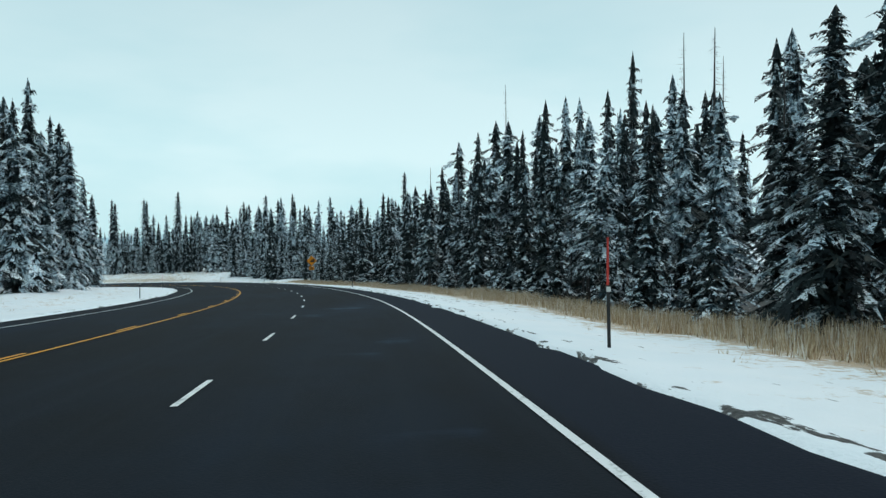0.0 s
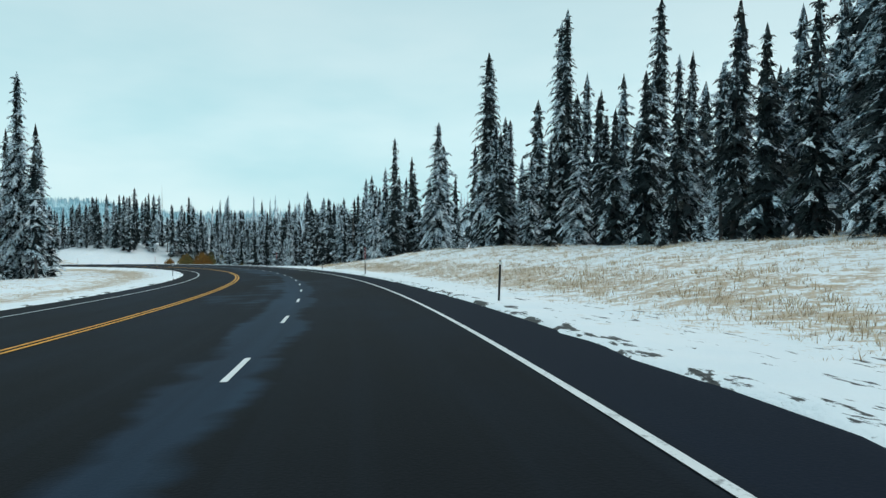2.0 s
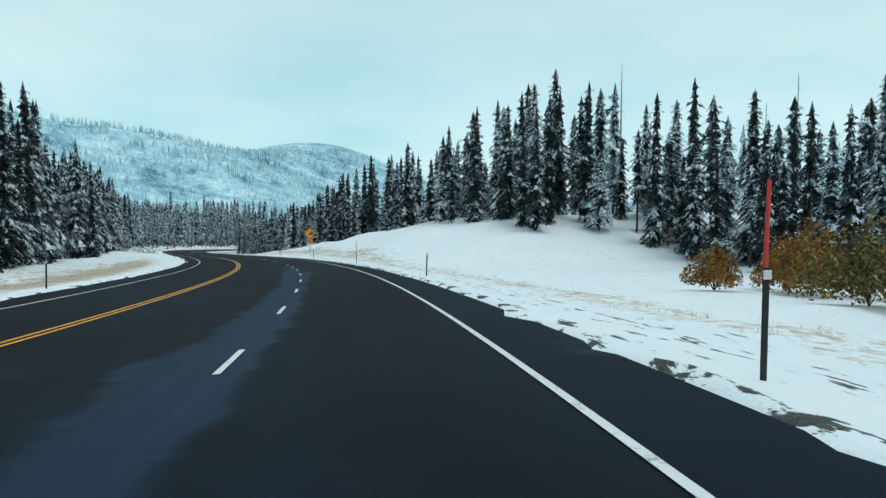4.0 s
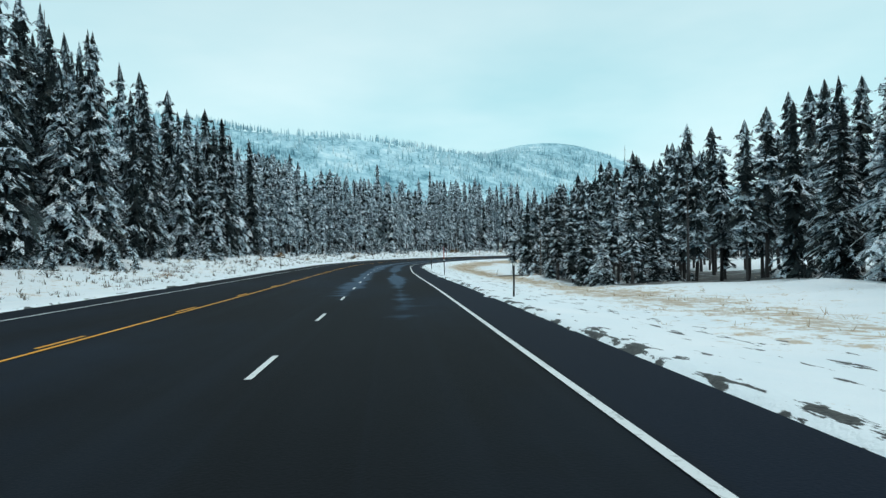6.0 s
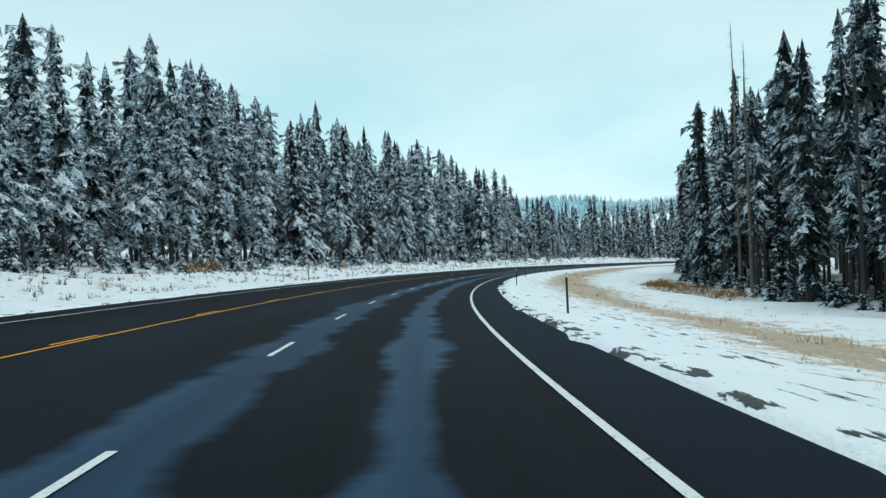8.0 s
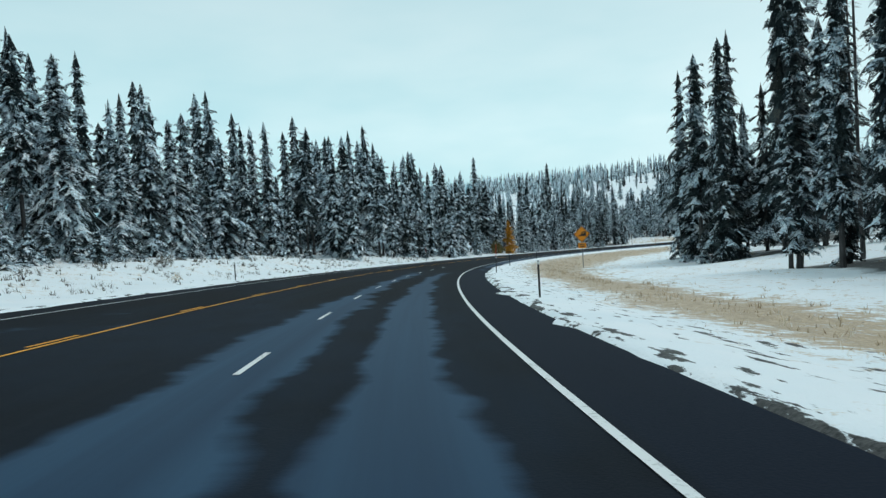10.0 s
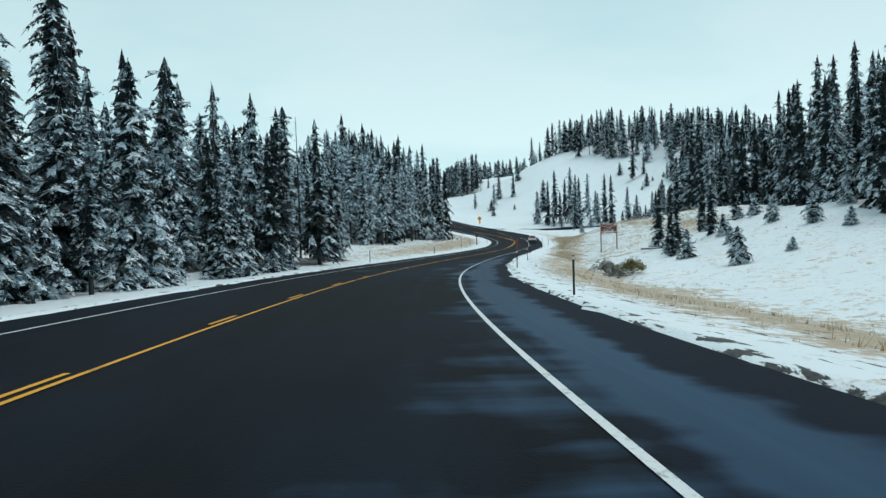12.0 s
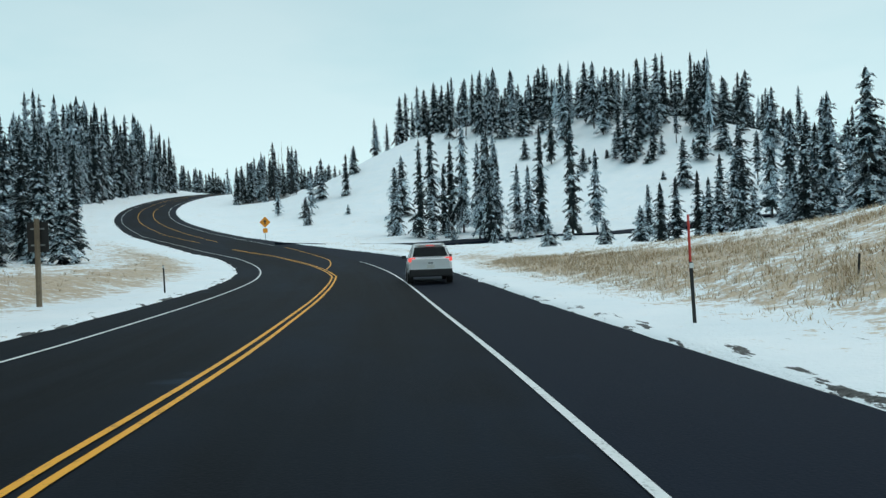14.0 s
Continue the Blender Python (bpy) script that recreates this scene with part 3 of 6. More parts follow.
def bare_mask(s, d, side, x, y):
    """How much dry grass shows through the snow, and how much gravel, by station and distance from the road."""
    right = np.interp(s, [-40, 60, 130, 185, 205, 272, 290, 330, 380, 480, 570, 640, 860, 900, 960, 1000, 1040, 1100, 1116, 1175, 1195, 1230, 1300], [.25, .2, .12, .3, .38, .36, .15, .0, .08, .14, .12, .15, .18, .2, .26, .32, .28, .24, .36, .38, .30, .2, .1])
    strip_r = np.exp(-((d - np.interp(s, [0, 100, 130, 570, 700, 900, 1010, 1100], [6.5, 7, 4.5, 6.0, 5.5, 5.5, 5, 5])) / np.interp(s, [900, 940, 1060, 1100], [2.3, 3.6, 3.4, 2.4])) ** 2) * np.interp(s, [-40, 110, 150, 320, 360, 560, 600, 990, 1030, 1200, 1240], [1.0, .95, .3, .2, .4, .55, .85, .85, .7, .28, .1])
    left = np.interp(s, [-40, 120, 200, 330, 420, 480, 560, 880, 1060, 1100, 1200, 1260], [.1, .15, .3, .38, .48, .2, .18, .15, .25, .42, .4, .15])
    strip_l = np.exp(-((d - 5.5) / 2.5) ** 2) * np.interp(s, [0, 200, 350, 460, 520, 1040, 1090, 1125, 1220, 1260], [.1, .3, .5, .5, .05, .1, .2, .45, .5, .1])
    near = ((d - 1.2) / 3.0).clip(0, 1) * (1 - ((d - 45) / 30).clip(0, 1))
    # a golden fringe along the crest of the spur
    crest = np.interp(s, [1118, 1134, 1153, 1168, 1186], [24, 17, 14, 9, 5])
    strip_r = strip_r + 0.38 * np.exp(-((d - crest) / 2.6) ** 2) * ((s > 1112) & (s < 1192))
    bare = np.where(side, right * near + strip_r, left * near + strip_l)
    gravel = np.where(d < 5.2, 0.40 * np.exp(-((d - 2.2) / 1.9) ** 2), 0) * np.where(side, np.interp(s, [-40, 15, 35, 62, 80, 120, 140, 205, 225, 320, 345, 425, 540, 580, 700, 730, 880, 1075, 1100, 1130], [.3, .3, 1.15, 1.15, .4, .4, 1.0, 1.0, .35, .5, 1.1, 1.1, 1, 1.15, 1.2, .9, 1.15, 1.1, .6, .35]), 0.3) + np.where(d < 0.45, 0.46, 0)
    return bare, gravel


def build_ground():
    near = np.array([-0.25, 0, 0.12, 0.35, 0.7, 1.2, 1.8, 2.6, 3.6, 4.8, 6.2, 8, 10, 12.5, 15.5, 19, 23, 28, 34, 41, 50.0])
    V, F, UV, B, G, Wd = [], [], [], [], [], []
    base = 0
    for side in (1, -1):
        s2 = np.repeat(STATION[:, None], len(near), 1)
        wob = 0.16 * np.sin(STATION * 1.9) * np.sin(STATION * 0.57 + side) + 0.06 * np.sin(STATION * 0.31 + 2 * side) + rng.normal(0, 0.10, len(STATION))
        d2 = near[None, :] + wob[:, None] * np.exp(-((near - 0.1) / 0.9) ** 2)[None, :]
        lat = right_edge(s2) + d2 if side > 0 else left_edge(s2) - d2
        p = at(s2, lat)
        z, d = land(s2.ravel(), lat.ravel(), s2.ravel(), p[..., 0].ravel(), p[..., 1].ravel())
        z = z.reshape(lat.shape)
        lift = np.interp(near, [-0.25, 0, 0.12, 0.35, 1.2, 3, 6], [-0.16, -0.05, 0.035, 0.06, 0.06, 0.03, 0.0])
        road_plane = p[..., 2]
        z = np.where(near[None, :] < 0.2, road_plane, z) + lift[None, :]
        v = np.stack([p[..., 0], p[..., 1], z], -1).reshape(-1, 3)
        n, m = lat.shape
        i = np.arange((n - 1) * m).reshape(n - 1, m)[:, :-1].ravel()
        f = np.stack([i, i + 1, i + m + 1, i + m], 1) if side < 0 else np.stack([i, i + m, i + m + 1, i + 1], 1)
        f = f[:, ::-1]
        b, g = bare_mask(s2.ravel(), d2.ravel(), side > 0, v[:, 0], v[:, 1])
        V.append(v), F.append(f + base), UV.append(np.stack([s2.ravel(), lat.ravel()], 1)), B.append(b), G.append(g)
        Wd.append(wood_shade(s2.ravel(), d2.ravel(), np.full(s2.size, side > 0)))
        base += len(v)
    xs = np.concatenate([-800 - np.geomspace(20, 7500, 40)[::-1] - 400, np.arange(-1200, 340, 13.0), 340 + np.geomspace(20, 7000, 30)])
    ys = np.concatenate([-250 - np.geomspace(20, 7000, 30)[::-1], np.arange(-250, 1400, 13.0), 1400 + np.geomspace(20, 7000, 36)])
    X, Y = np.meshgrid(xs, ys)
    x, y = X.ravel(), Y.ravel()
    s, lat, sb = locate(x, y)
    z, d = land(s, lat, sb, x, y)
    side = lat > (left_edge(s) + right_edge(s)) / 2
    beyond = (s < START + 8) | (s > END - 8)
    z = z - np.where((d < 37) & ~beyond, 3.0 + (0 - d).clip(0, 6), np.where(d < 49, 0.5, 0.0)) - np.where(beyond & (d < 20), 0.6, 0)
    b, g = bare_mask(s, np.maximum(d, 0), side, x, y)
    m = len(xs)
    i = np.arange((len(ys) - 1) * m).reshape(len(ys) - 1, m)[:, :-1].ravel()
    F.append(np.stack([i, i + 1, i + m + 1, i + m], 1) + base)
    V.append(np.stack([x, y, z], 1)), UV.append(np.stack([x, y], 1)), B.append(b), G.append(g * 0), Wd.append(wood_shade(s, d, side))
    faces = np.concatenate(F)
    verts = np.concatenate(V)
    # the far mountains take the material with haze in its colour
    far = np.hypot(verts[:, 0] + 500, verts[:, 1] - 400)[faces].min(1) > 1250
    me = mesh_of("ground", verts, faces, [GROUND, DISTANT_HAZE], far.astype(int), np.concatenate(UV), smooth=True)
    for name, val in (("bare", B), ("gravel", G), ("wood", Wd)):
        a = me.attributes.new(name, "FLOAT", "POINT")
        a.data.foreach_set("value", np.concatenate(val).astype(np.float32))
    return tagged(new("ground", me), "snow-covered ground with dry grass showing through", "ground", "", "structure")


# Woods beside the road: side (1 right), stations, distances from the road's edge, metres between trees, kind of stand.
STANDS = [
    (1, -35, 57, 8.2, 60, 2.5, "dark", .80), (1, 57, 92, 8.0, 44, 2.7, "dark", 1.02), (1, 92, 100, 8.2, 50, 3.1, "dark", .80), (1, 100, 122, 7.6, 50, 3.0, "dark", .78), (1, 122, 180, 13, 56, 3.2, "mixed", .72), (1, 180, 262, 19, 50, 3.4, "mixed", .82), (1, 262, 290, 24, 56, 4.6, "mixed", .62),
    (1, 292, 308, 17, 42, 3.0, "mixed", .86), (1, 308, 331, 15, 44, 2.8, "mixed", .72), (1, 331, 352, 9.5, 42, 2.6, "mixed", .74), (1, 352, 415, 34, 70, 2.9, "dark", .52), (1, 415, 440, 38, 75, 3.0, "dark", .7), (1, 440, 500, 26, 70, 3.2, "mixed", .76), (1, 500, 570, 18, 60, 3.6, "mixed", .84),
    (1, 570, 608, 9.5, 42, 2.6, "pole", .62), (1, 608, 640, 15.5, 40, 2.6, "pole", .70), (1, 640, 705, 18.5, 46, 2.5, "pole", .76), (1, 705, 775, 20, 50, 3.0, "pole", 1.0), (1, 775, 830, 20, 58, 3.8, "pole", 1.2), (1, 830, 905, 18, 56, 4.4, "pole", 1.05),
    (1, 926, 948, 20, 44, 3.4, "dark", 1.35), (1, 966, 1040, 30, 60, 5.0, "pole", .62), (1, 1046, 1108, 34, 70, 3.8, "mixed", .60),
    (1, 1106, 1138, 40, 70, 3.2, "mixed", .85), (1, 1138, 1184, 30, 62, 2.8, "dark", .74), (1, 1160, 1203, 22, 100, 4.2, "low", .5), (1, 1225, 1262, 24, 90, 5.0, "low", .8),
    (-1, -35, 45, 12, 45, 4.4, "snowy", 1), (-1, 60, 118, 10, 40, 4.4, "snowy", 1), (-1, 290, 330, 16, 36, 4.2, "snowy", 1), (-1, 420, 500, 18, 52, 3.6, "mixed", 1),
    (-1, 500, 610, 13, 52, 3.8, "mixed", .95), (-1, 610, 642, 12, 52, 3.0, "mixed", .95), (-1, 642, 700, 12, 52, 3.0, "frosty", .84), (-1, 700, 735, 14, 56, 3.2, "frosty", .80), (-1, 735, 765, 14, 56, 2.8, "frosty", .80), (-1, 765, 800, 14, 56, 3.0, "frosty", .96), (-1, 800, 880, 14, 56, 3.2, "frosty", 1.08), (-1, 880, 940, 13, 50, 3.4, "snowy", .74), (-1, 940, 975, 6.5, 48, 3.5, "snowy", .85), (-1, 975, 1006, 4.2, 46, 3.4, "snowy", .88), (-1, 1006, 1027, 4.2, 46, 3.4, "snowy", .76), (-1, 1027, 1055, 3.4, 46, 3.4, "snowy", .62),
    (-1, 1055, 1078, 4.2, 44, 3.0, "dark", .78), (-1, 1080, 1108, 15, 50, 3.4, "frosty", .64), (-1, 1108, 1148, 13, 40, 3.3, "frosty", .70), (-1, 1146, 1160, 10, 34, 3.1, "mixed", .85), (-1, 1160, 1178, 11, 38, 2.9, "mixed", 1.02), (-1, 1178, 1206, 15, 60, 3.4, "mixed", .42), (-1, 1206, 1260, 12, 70, 3.4, "mixed", .48),
    (-1, 1260, 1330, 12, 50, 3.6, "mixed", .70), (-1, 1330, 1400, 12, 50, 4.0, "mixed", .92), (-1, 1400, 1540, 12, 50, 4.4, "mixed", 1.4), (1, 1400, 1540, 18, 60, 5.0, "dark", .85)]


# how strongly the floor of each stand is painted dark as tree shade
def wood_shade(s, d, side):
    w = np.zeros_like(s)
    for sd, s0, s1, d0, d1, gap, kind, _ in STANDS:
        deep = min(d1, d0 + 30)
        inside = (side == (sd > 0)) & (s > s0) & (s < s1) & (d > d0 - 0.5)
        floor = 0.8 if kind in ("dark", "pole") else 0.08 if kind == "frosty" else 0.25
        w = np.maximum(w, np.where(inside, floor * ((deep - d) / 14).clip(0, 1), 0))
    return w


build_ground()

# ---------------------------------------------------------------- road and its markings


def build_road():
    cols = 22
    w = np.linspace(0, 1, cols)
    l, r = left_edge(STATION), right_edge(STATION)
    lats = l[:, None] + (r - l)[:, None] * w[None, :]
    ups = np.zeros_like(lats)
    v, f, uv = strip(STATION, lats, ups)
    top = len(v)
    # the edges turn down into the verge
    vl, fl, ul = strip(STATION, np.stack([l - 0.05, l], 1), np.stack([np.full(len(l), -0.25), np.zeros(len(l))], 1))
    vr, fr, ur = strip(STATION, np.stack([r, r + 0.05], 1), np.stack([np.zeros(len(l)), np.full(len(l), -0.25)], 1))
    verts = np.concatenate([v, vl, vr])
    faces = np.concatenate([f, fl + top, fr + top + len(vl)])
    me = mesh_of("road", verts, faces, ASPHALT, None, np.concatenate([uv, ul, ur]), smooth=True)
    return tagged(new("road", me), "dark wet asphalt highway, sky sheen painted into its slush streaks", "road", "", "structure")


ROAD = build_road()


def ribbon(name, s0, s1, offset, width, material, label="", step=1.5, up=0.012):
    """A painted line: offset is a function of the station."""
    s = np.linspace(s0, s1, max(2, int((s1 - s0) / step) + 1))
    o = offset(s)
    lats = np.stack([o - width / 2, o + width / 2], 1)
    v, f, uv = strip(s, lats, np.full_like(lats, up))
    return part_mesh(name, mesh_of(name, v, f, material, None, uv), ROAD, label)


def build_markings():
    ribbon("edge_line", -38, 1200, lambda s: 0 * s, 0.095, WHITE_PAINT, "white painted edge line")
    ribbon("edge_line", 1236, 1545, lambda s: 0 * s, 0.095, WHITE_PAINT, "white painted edge line")
    ribbon("edge_line", -38, 1545, left_line, 0.09, WHITE_PAINT, "white painted edge line")
    solid = lambda s: -centre_w(s) - bay_w(s)
    ribbon("centre_line", -38, 1232, solid, 0.085, YELLOW_PAINT, "solid yellow centre line")
    second = lambda s: -centre_w(s) - bay_w(s) - 0.2
    for s0, s1 in ((118, 470), (1147, 1232)):
        ribbon("centre_line", s0, s1, second, 0.085, YELLOW_PAINT, "solid yellow centre line")
    for s in [x for x in np.concatenate([np.arange(-30.5, 112, 7.22), np.arange(473.4, 905, 7.22), np.arange(911.9, 1146, 6.96)]) if not 112 < x < 470]:
        ribbon("centre_dash", s, s + 1.75, second, 0.085, YELLOW_PAINT)
    # the turning bay
    ribbon("bay_line", 1192, 1232, lambda s: np.interp(s, [1192, 1205, 1232], [-3.3, -1.6, 0.3]), 0.085, YELLOW_PAINT, "yellow turning-bay line")
    ribbon("bay_line", 1250, 1545, lambda s: -centre_w(s), 0.11, YELLOW_PAINT, "yellow turning-bay line")
    ribbon("bay_line", 1250, 1545, lambda s: -centre_w(s) - bay_w(s), 0.11, YELLOW_PAINT, "yellow turning-bay line")
    # lane dashes, about 7.2 m from one to the next
    seen = [8.95, 54.02, 98.93, 143.62, 193.12, 236.36, 279.3, 327.83, 371.22, 586.06, 624.27, 667.61, 710.65, 903.81]
    middle = [seen[0] - 7.1 * k for k in range(6, 0, -1)]
    for a, b in zip(seen, seen[1:]):
        n = round((b - a) / 7.22)
        middle += [a + (b - a) * k / n for k in range(n)]
    middle += [seen[-1] + 7.15 * k for k in range(4)]
    for m in middle:
        ribbon("lane_dash", m - 0.95, m + 0.95, lambda s: -np.interp(s, LANE_S, LANE_W), 0.085, WHITE_PAINT, "", 1.0)


build_markings()


def build_side_road():
    """The turning to the right beyond the meadow."""
    a, b = at(1243, 2.2), np.array([-620.0, 721.0, 0.0])
    n = 40
    w = np.linspace(0, 1, n)[:, None]
    mid = a[None, :] * (1 - w) + b[None, :] * w
    mid[:, 1] += 3 * np.sin(w[:, 0] * 3.14)
    d = np.gradient(mid[:, :2], axis=0)
    d /= np.linalg.norm(d, axis=1, keepdims=True)
    nrm = np.stack([-d[:, 1], d[:, 0]], 1)
    half = 2.2 + 3.0 * np.exp(-w * 30)
    rows = []
    for k in (-1, 1):
        edge = mid[:, :2] + nrm * half * k
        z = ground_at(edge[:, 0], edge[:, 1]) + 0.32
        z[:5] = np.linspace(a[2] + 0.006, z[5], 5)
        rows.append(np.concatenate([edge, z[:, None]], 1))
    low = [r + np.array([0, 0, -0.8]) for r in rows]
    v = np.concatenate([low[0], rows[0], rows[1], low[1]])
    f = []
    for c in range(3):
        for i in range(n - 1):
            f.append((c * n + i, (c + 1) * n + i, (c + 1) * n + i + 1, c * n + i + 1))
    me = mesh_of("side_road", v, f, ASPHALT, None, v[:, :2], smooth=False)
    tagged(new("side_road", me), "narrow asphalt side road crossing the snow", "road", "", "structure")


build_side_road()

# ---------------------------------------------------------------- trees


def conifer_arrays(seed, height, radius, bare, levels, per, snow, droop, teeth, leafy=1.0, shape="spire", dust=0.0):
    """A crown of drooping feathered branches in whorls; snow lies on them in clusters. bare: height of the clean trunk."""
    r = np.random.default_rng(seed)
    V, F, M = [], [], []
    lop, ph = r.uniform(0, 6.28), r.uniform(0, 6.28, 4)

    def tri(a, b, c, slot):
        n = len(V)
        V.extend((a, b, c))
        F.append((n, n + 1, n + 2))
        M.append(slot)

    def girth(u):
        if shape == "round":
            return radius * (0.30 + 0.70 * math.sin(math.pi * (0.22 + 0.70 * u))) * (0.35 if u > 0.97 else 1.0)
        return radius * (0.13 + 0.87 * (1 - u) ** 0.72) * (0.7 + 0.3 * min(1, u * 5 + 0.2))
    for k in range(levels):
        u = min(max((k + r.uniform(-0.4, 0.4)) / levels, 0), 0.995)
        z = bare + (height - bare) * (u ** 0.95)
        # whorls swell and shrink, and some are nearly bare
        reach = girth(u) * (1 + 0.16 * math.sin(k * 1.9 + ph[2]) + 0.10 * math.sin(k * 0.63 + ph[3])) + 0.12
        n = max(3, int(per * (0.6 + 0.4 * (1 - u)) + r.uniform(-1, 1)))
        a0 = r.uniform(0, 6.28)
        for j in range(n):
            if r.random() > leafy:
                continue
            a = a0 + 6.283 * j / n + r.uniform(-0.3, 0.3)
            L = reach * r.uniform(0.6, 1.2) * (1 + 0.18 * math.cos(a - lop))
            ca, sa = math.cos(a), math.sin(a)
            dz = -droop * L * r.uniform(0.6, 1.4) + L * 0.45 * u * u
            wid = (0.22 + 0.27 * L) * (0.75 if teeth > 3 else 1.0 if teeth > 2 else 1.2) * r.uniform(0.8, 1.25)
            zz = z + r.uniform(-0.18, 0.18)
            cluster = math.sin(2 * a + ph[0] + 0.55 * z) * math.sin(0.85 * z + ph[1]) + 0.6 * math.sin(a + ph[2] + 1.7 * z)
            laden = r.random() < snow * (1 + 0.75 * cluster)
            green = 2 if r.random() < dust * (1 + 0.4 * cluster) else 0

            def p(t, side, drop):
                c = L * t
                return (ca * c - sa * side, sa * c + ca * side, zz + dz * t ** 1.6 - drop + 0.05 * L * math.sin(3.1 * min(t, 1)))
            for q in range(teeth):
                t = 0.10 + 0.80 * q / teeth
                dt = 0.94 / teeth
                for sd in (-1, 1):
                    w = sd * wid * (1.05 - 0.6 * t) * r.uniform(0.7, 1.3)
                    tt, hang = min(t + dt * r.uniform(0.7, 1.3), 1.05), abs(w) * r.uniform(0.35, 0.95)
                    tri(p(t - 0.04, 0, 0), p(t + dt, 0, 0), p(tt, w, hang), green)
                    if laden and t > 0.2 and r.random() < 0.8:
                        g = r.uniform(0.75, 1.05)
                        tri(p(t - 0.03, -w * 0.22, -0.06), p(t + dt * 0.95, -w * 0.2, -0.07), p(t + (tt - t) * g, w * g, hang * g * 0.75 - 0.06), 1)
            tri(p(0.7, wid * 0.3, 0.0), p(0.7, -wid * 0.3, 0.0), p(1.1, 0, 0.06 + 0.12 * L), 1 if laden and r.random() < 0.8 else green)
    # dark inner twigs round the trunk, and the leader
    for k in range(levels):
        u = k / levels
        z = bare + (height - bare) * u
        rad = girth(u) * 0.55 + 0.10
        for q in range(5):
            a = r.uniform(0, 6.28)
            b = a + r.uniform(1.6, 3.2)
            tri((rad * math.cos(a), rad * math.sin(a), z - 0.35), (rad * math.cos(b), rad * math.sin(b), z - 0.25), (0, 0, z + (height - bare) * 1.6 / levels), 2 if r.random() < dust * 0.8 else 0)
    tri((0.13, 0, height - 0.7), (-0.08, 0.1, height - 0.7), (0, 0, height + 0.15), 0)
    tri((0.0, 0.13, height - 0.7), (0.0, -0.13, height - 0.7), (0, 0, height + 0.15), 0)
    return np.array(V), np.array(F), np.array(M)


def trunk_arrays(seed, height, base, tip=0.02, twigs=0, snow=0.0, sides=6):
    """A tapered, slightly bent trunk, with bare twigs where asked."""
    r = np.random.default_rng(seed)
    V, F, M = [], [], []
    zs = np.array([-0.5, 0.15, 0.6, 0.14 * height, 0.34 * height, 0.6 * height, 0.85 * height, height])
    bend = np.cumsum(r.normal(0, 0.03, (len(zs), 2)), 0)
    for i, z in enumerate(zs):
        w = max(0, z / height)
        rad = base * (1 - w) ** 0.8 + tip + (0.5 * base if z < 0.1 else 0.12 * base if z < 0.7 else 0)
        for k in range(sides):
            a = 6.2832 * k / sides
            V.append((bend[i, 0] + rad * math.cos(a), bend[i, 1] + rad * math.sin(a), z))
    for i in range(len(zs) - 1):
        for k in range(sides):
            a, b, c, d = i * sides + k, i * sides + (k + 1) % sides, (i + 1) * sides + (k + 1) % sides, (i + 1) * sides + k
            F += [(a, b, c), (a, c, d)]
            M += [0, 0]
    for _ in range(twigs):
        z = height * r.uniform(0.12, 0.98)
        L = (0.35 + 1.3 * (1 - z / height)) * r.uniform(0.4, 1.2)
        a = r.uniform(0, 6.28)
        ca, sa = math.cos(a), math.sin(a)
        dz = L * r.uniform(-0.6, 0.1)
        b, t = len(V), 0.013
        V += [(0, 0, z - t), (0, 0, z + t), (ca * L, sa * L, z + dz), (-sa * t, ca * t, z)]
        F += [(b, b + 1, b + 2), (b, b + 3, b + 2)]
        M += [0, 0]
        if r.random() < snow:
            b = len(V)
            V += [(ca * L * .2 - sa * .06, sa * L * .2 + ca * .06, z + dz * .2 + .04), (ca * L * .2 + sa * .06, sa * L * .2 - ca * .06, z + dz * .2 + .04), (ca * L * .95, sa * L * .95, z + dz * .95 + .05)]
            F.append((b, b + 1, b + 2))
            M.append(1)
    return np.array(V), np.array(F), np.array(M)


KINDS = {}


def breed(kind, name, label, category, variants, bark=None):
    """Meshes of each variant are shared by all the trees made from it."""
    made = []
    for h, trunk, crown in variants:
        made.append((h, trunk, crown, mesh_fast("trunk", *trunk[:2], [bark or BARK, SNOW], trunk[2]), mesh_fast("crown", *crown[:2], [NEEDLES, SNOW, FROSTED], crown[2]) if crown else None))
    KINDS[kind] = (name, label, category, made)


def spruces(count, heights, radius, bare, snow, droop, seed, teeth, levels, per, leafy=1.0, twigs=0, sides=6, shape="spire", dust=None):
    out = []
    for i in range(count):
        h = heights[0] + (heights[1] - heights[0]) * (i + 0.5) / count
        b = bare * h * (0.7 + 0.6 * ((i * 37) % 10) / 10)
        out.append((h, trunk_arrays(seed + i, h, 0.009 * h + 0.03, twigs=twigs, snow=snow, sides=sides),
                    conifer_arrays(seed + 50 + i, h, radius * (0.8 + 0.4 * ((i * 53) % 10) / 10), b, int(levels * (h - b) / h), per, snow * (0.7 + 0.6 * ((i * 29) % 10) / 10), droop, teeth, leafy, shape, min(0.85, 0.75 * snow) if dust is None else dust)))
    return out


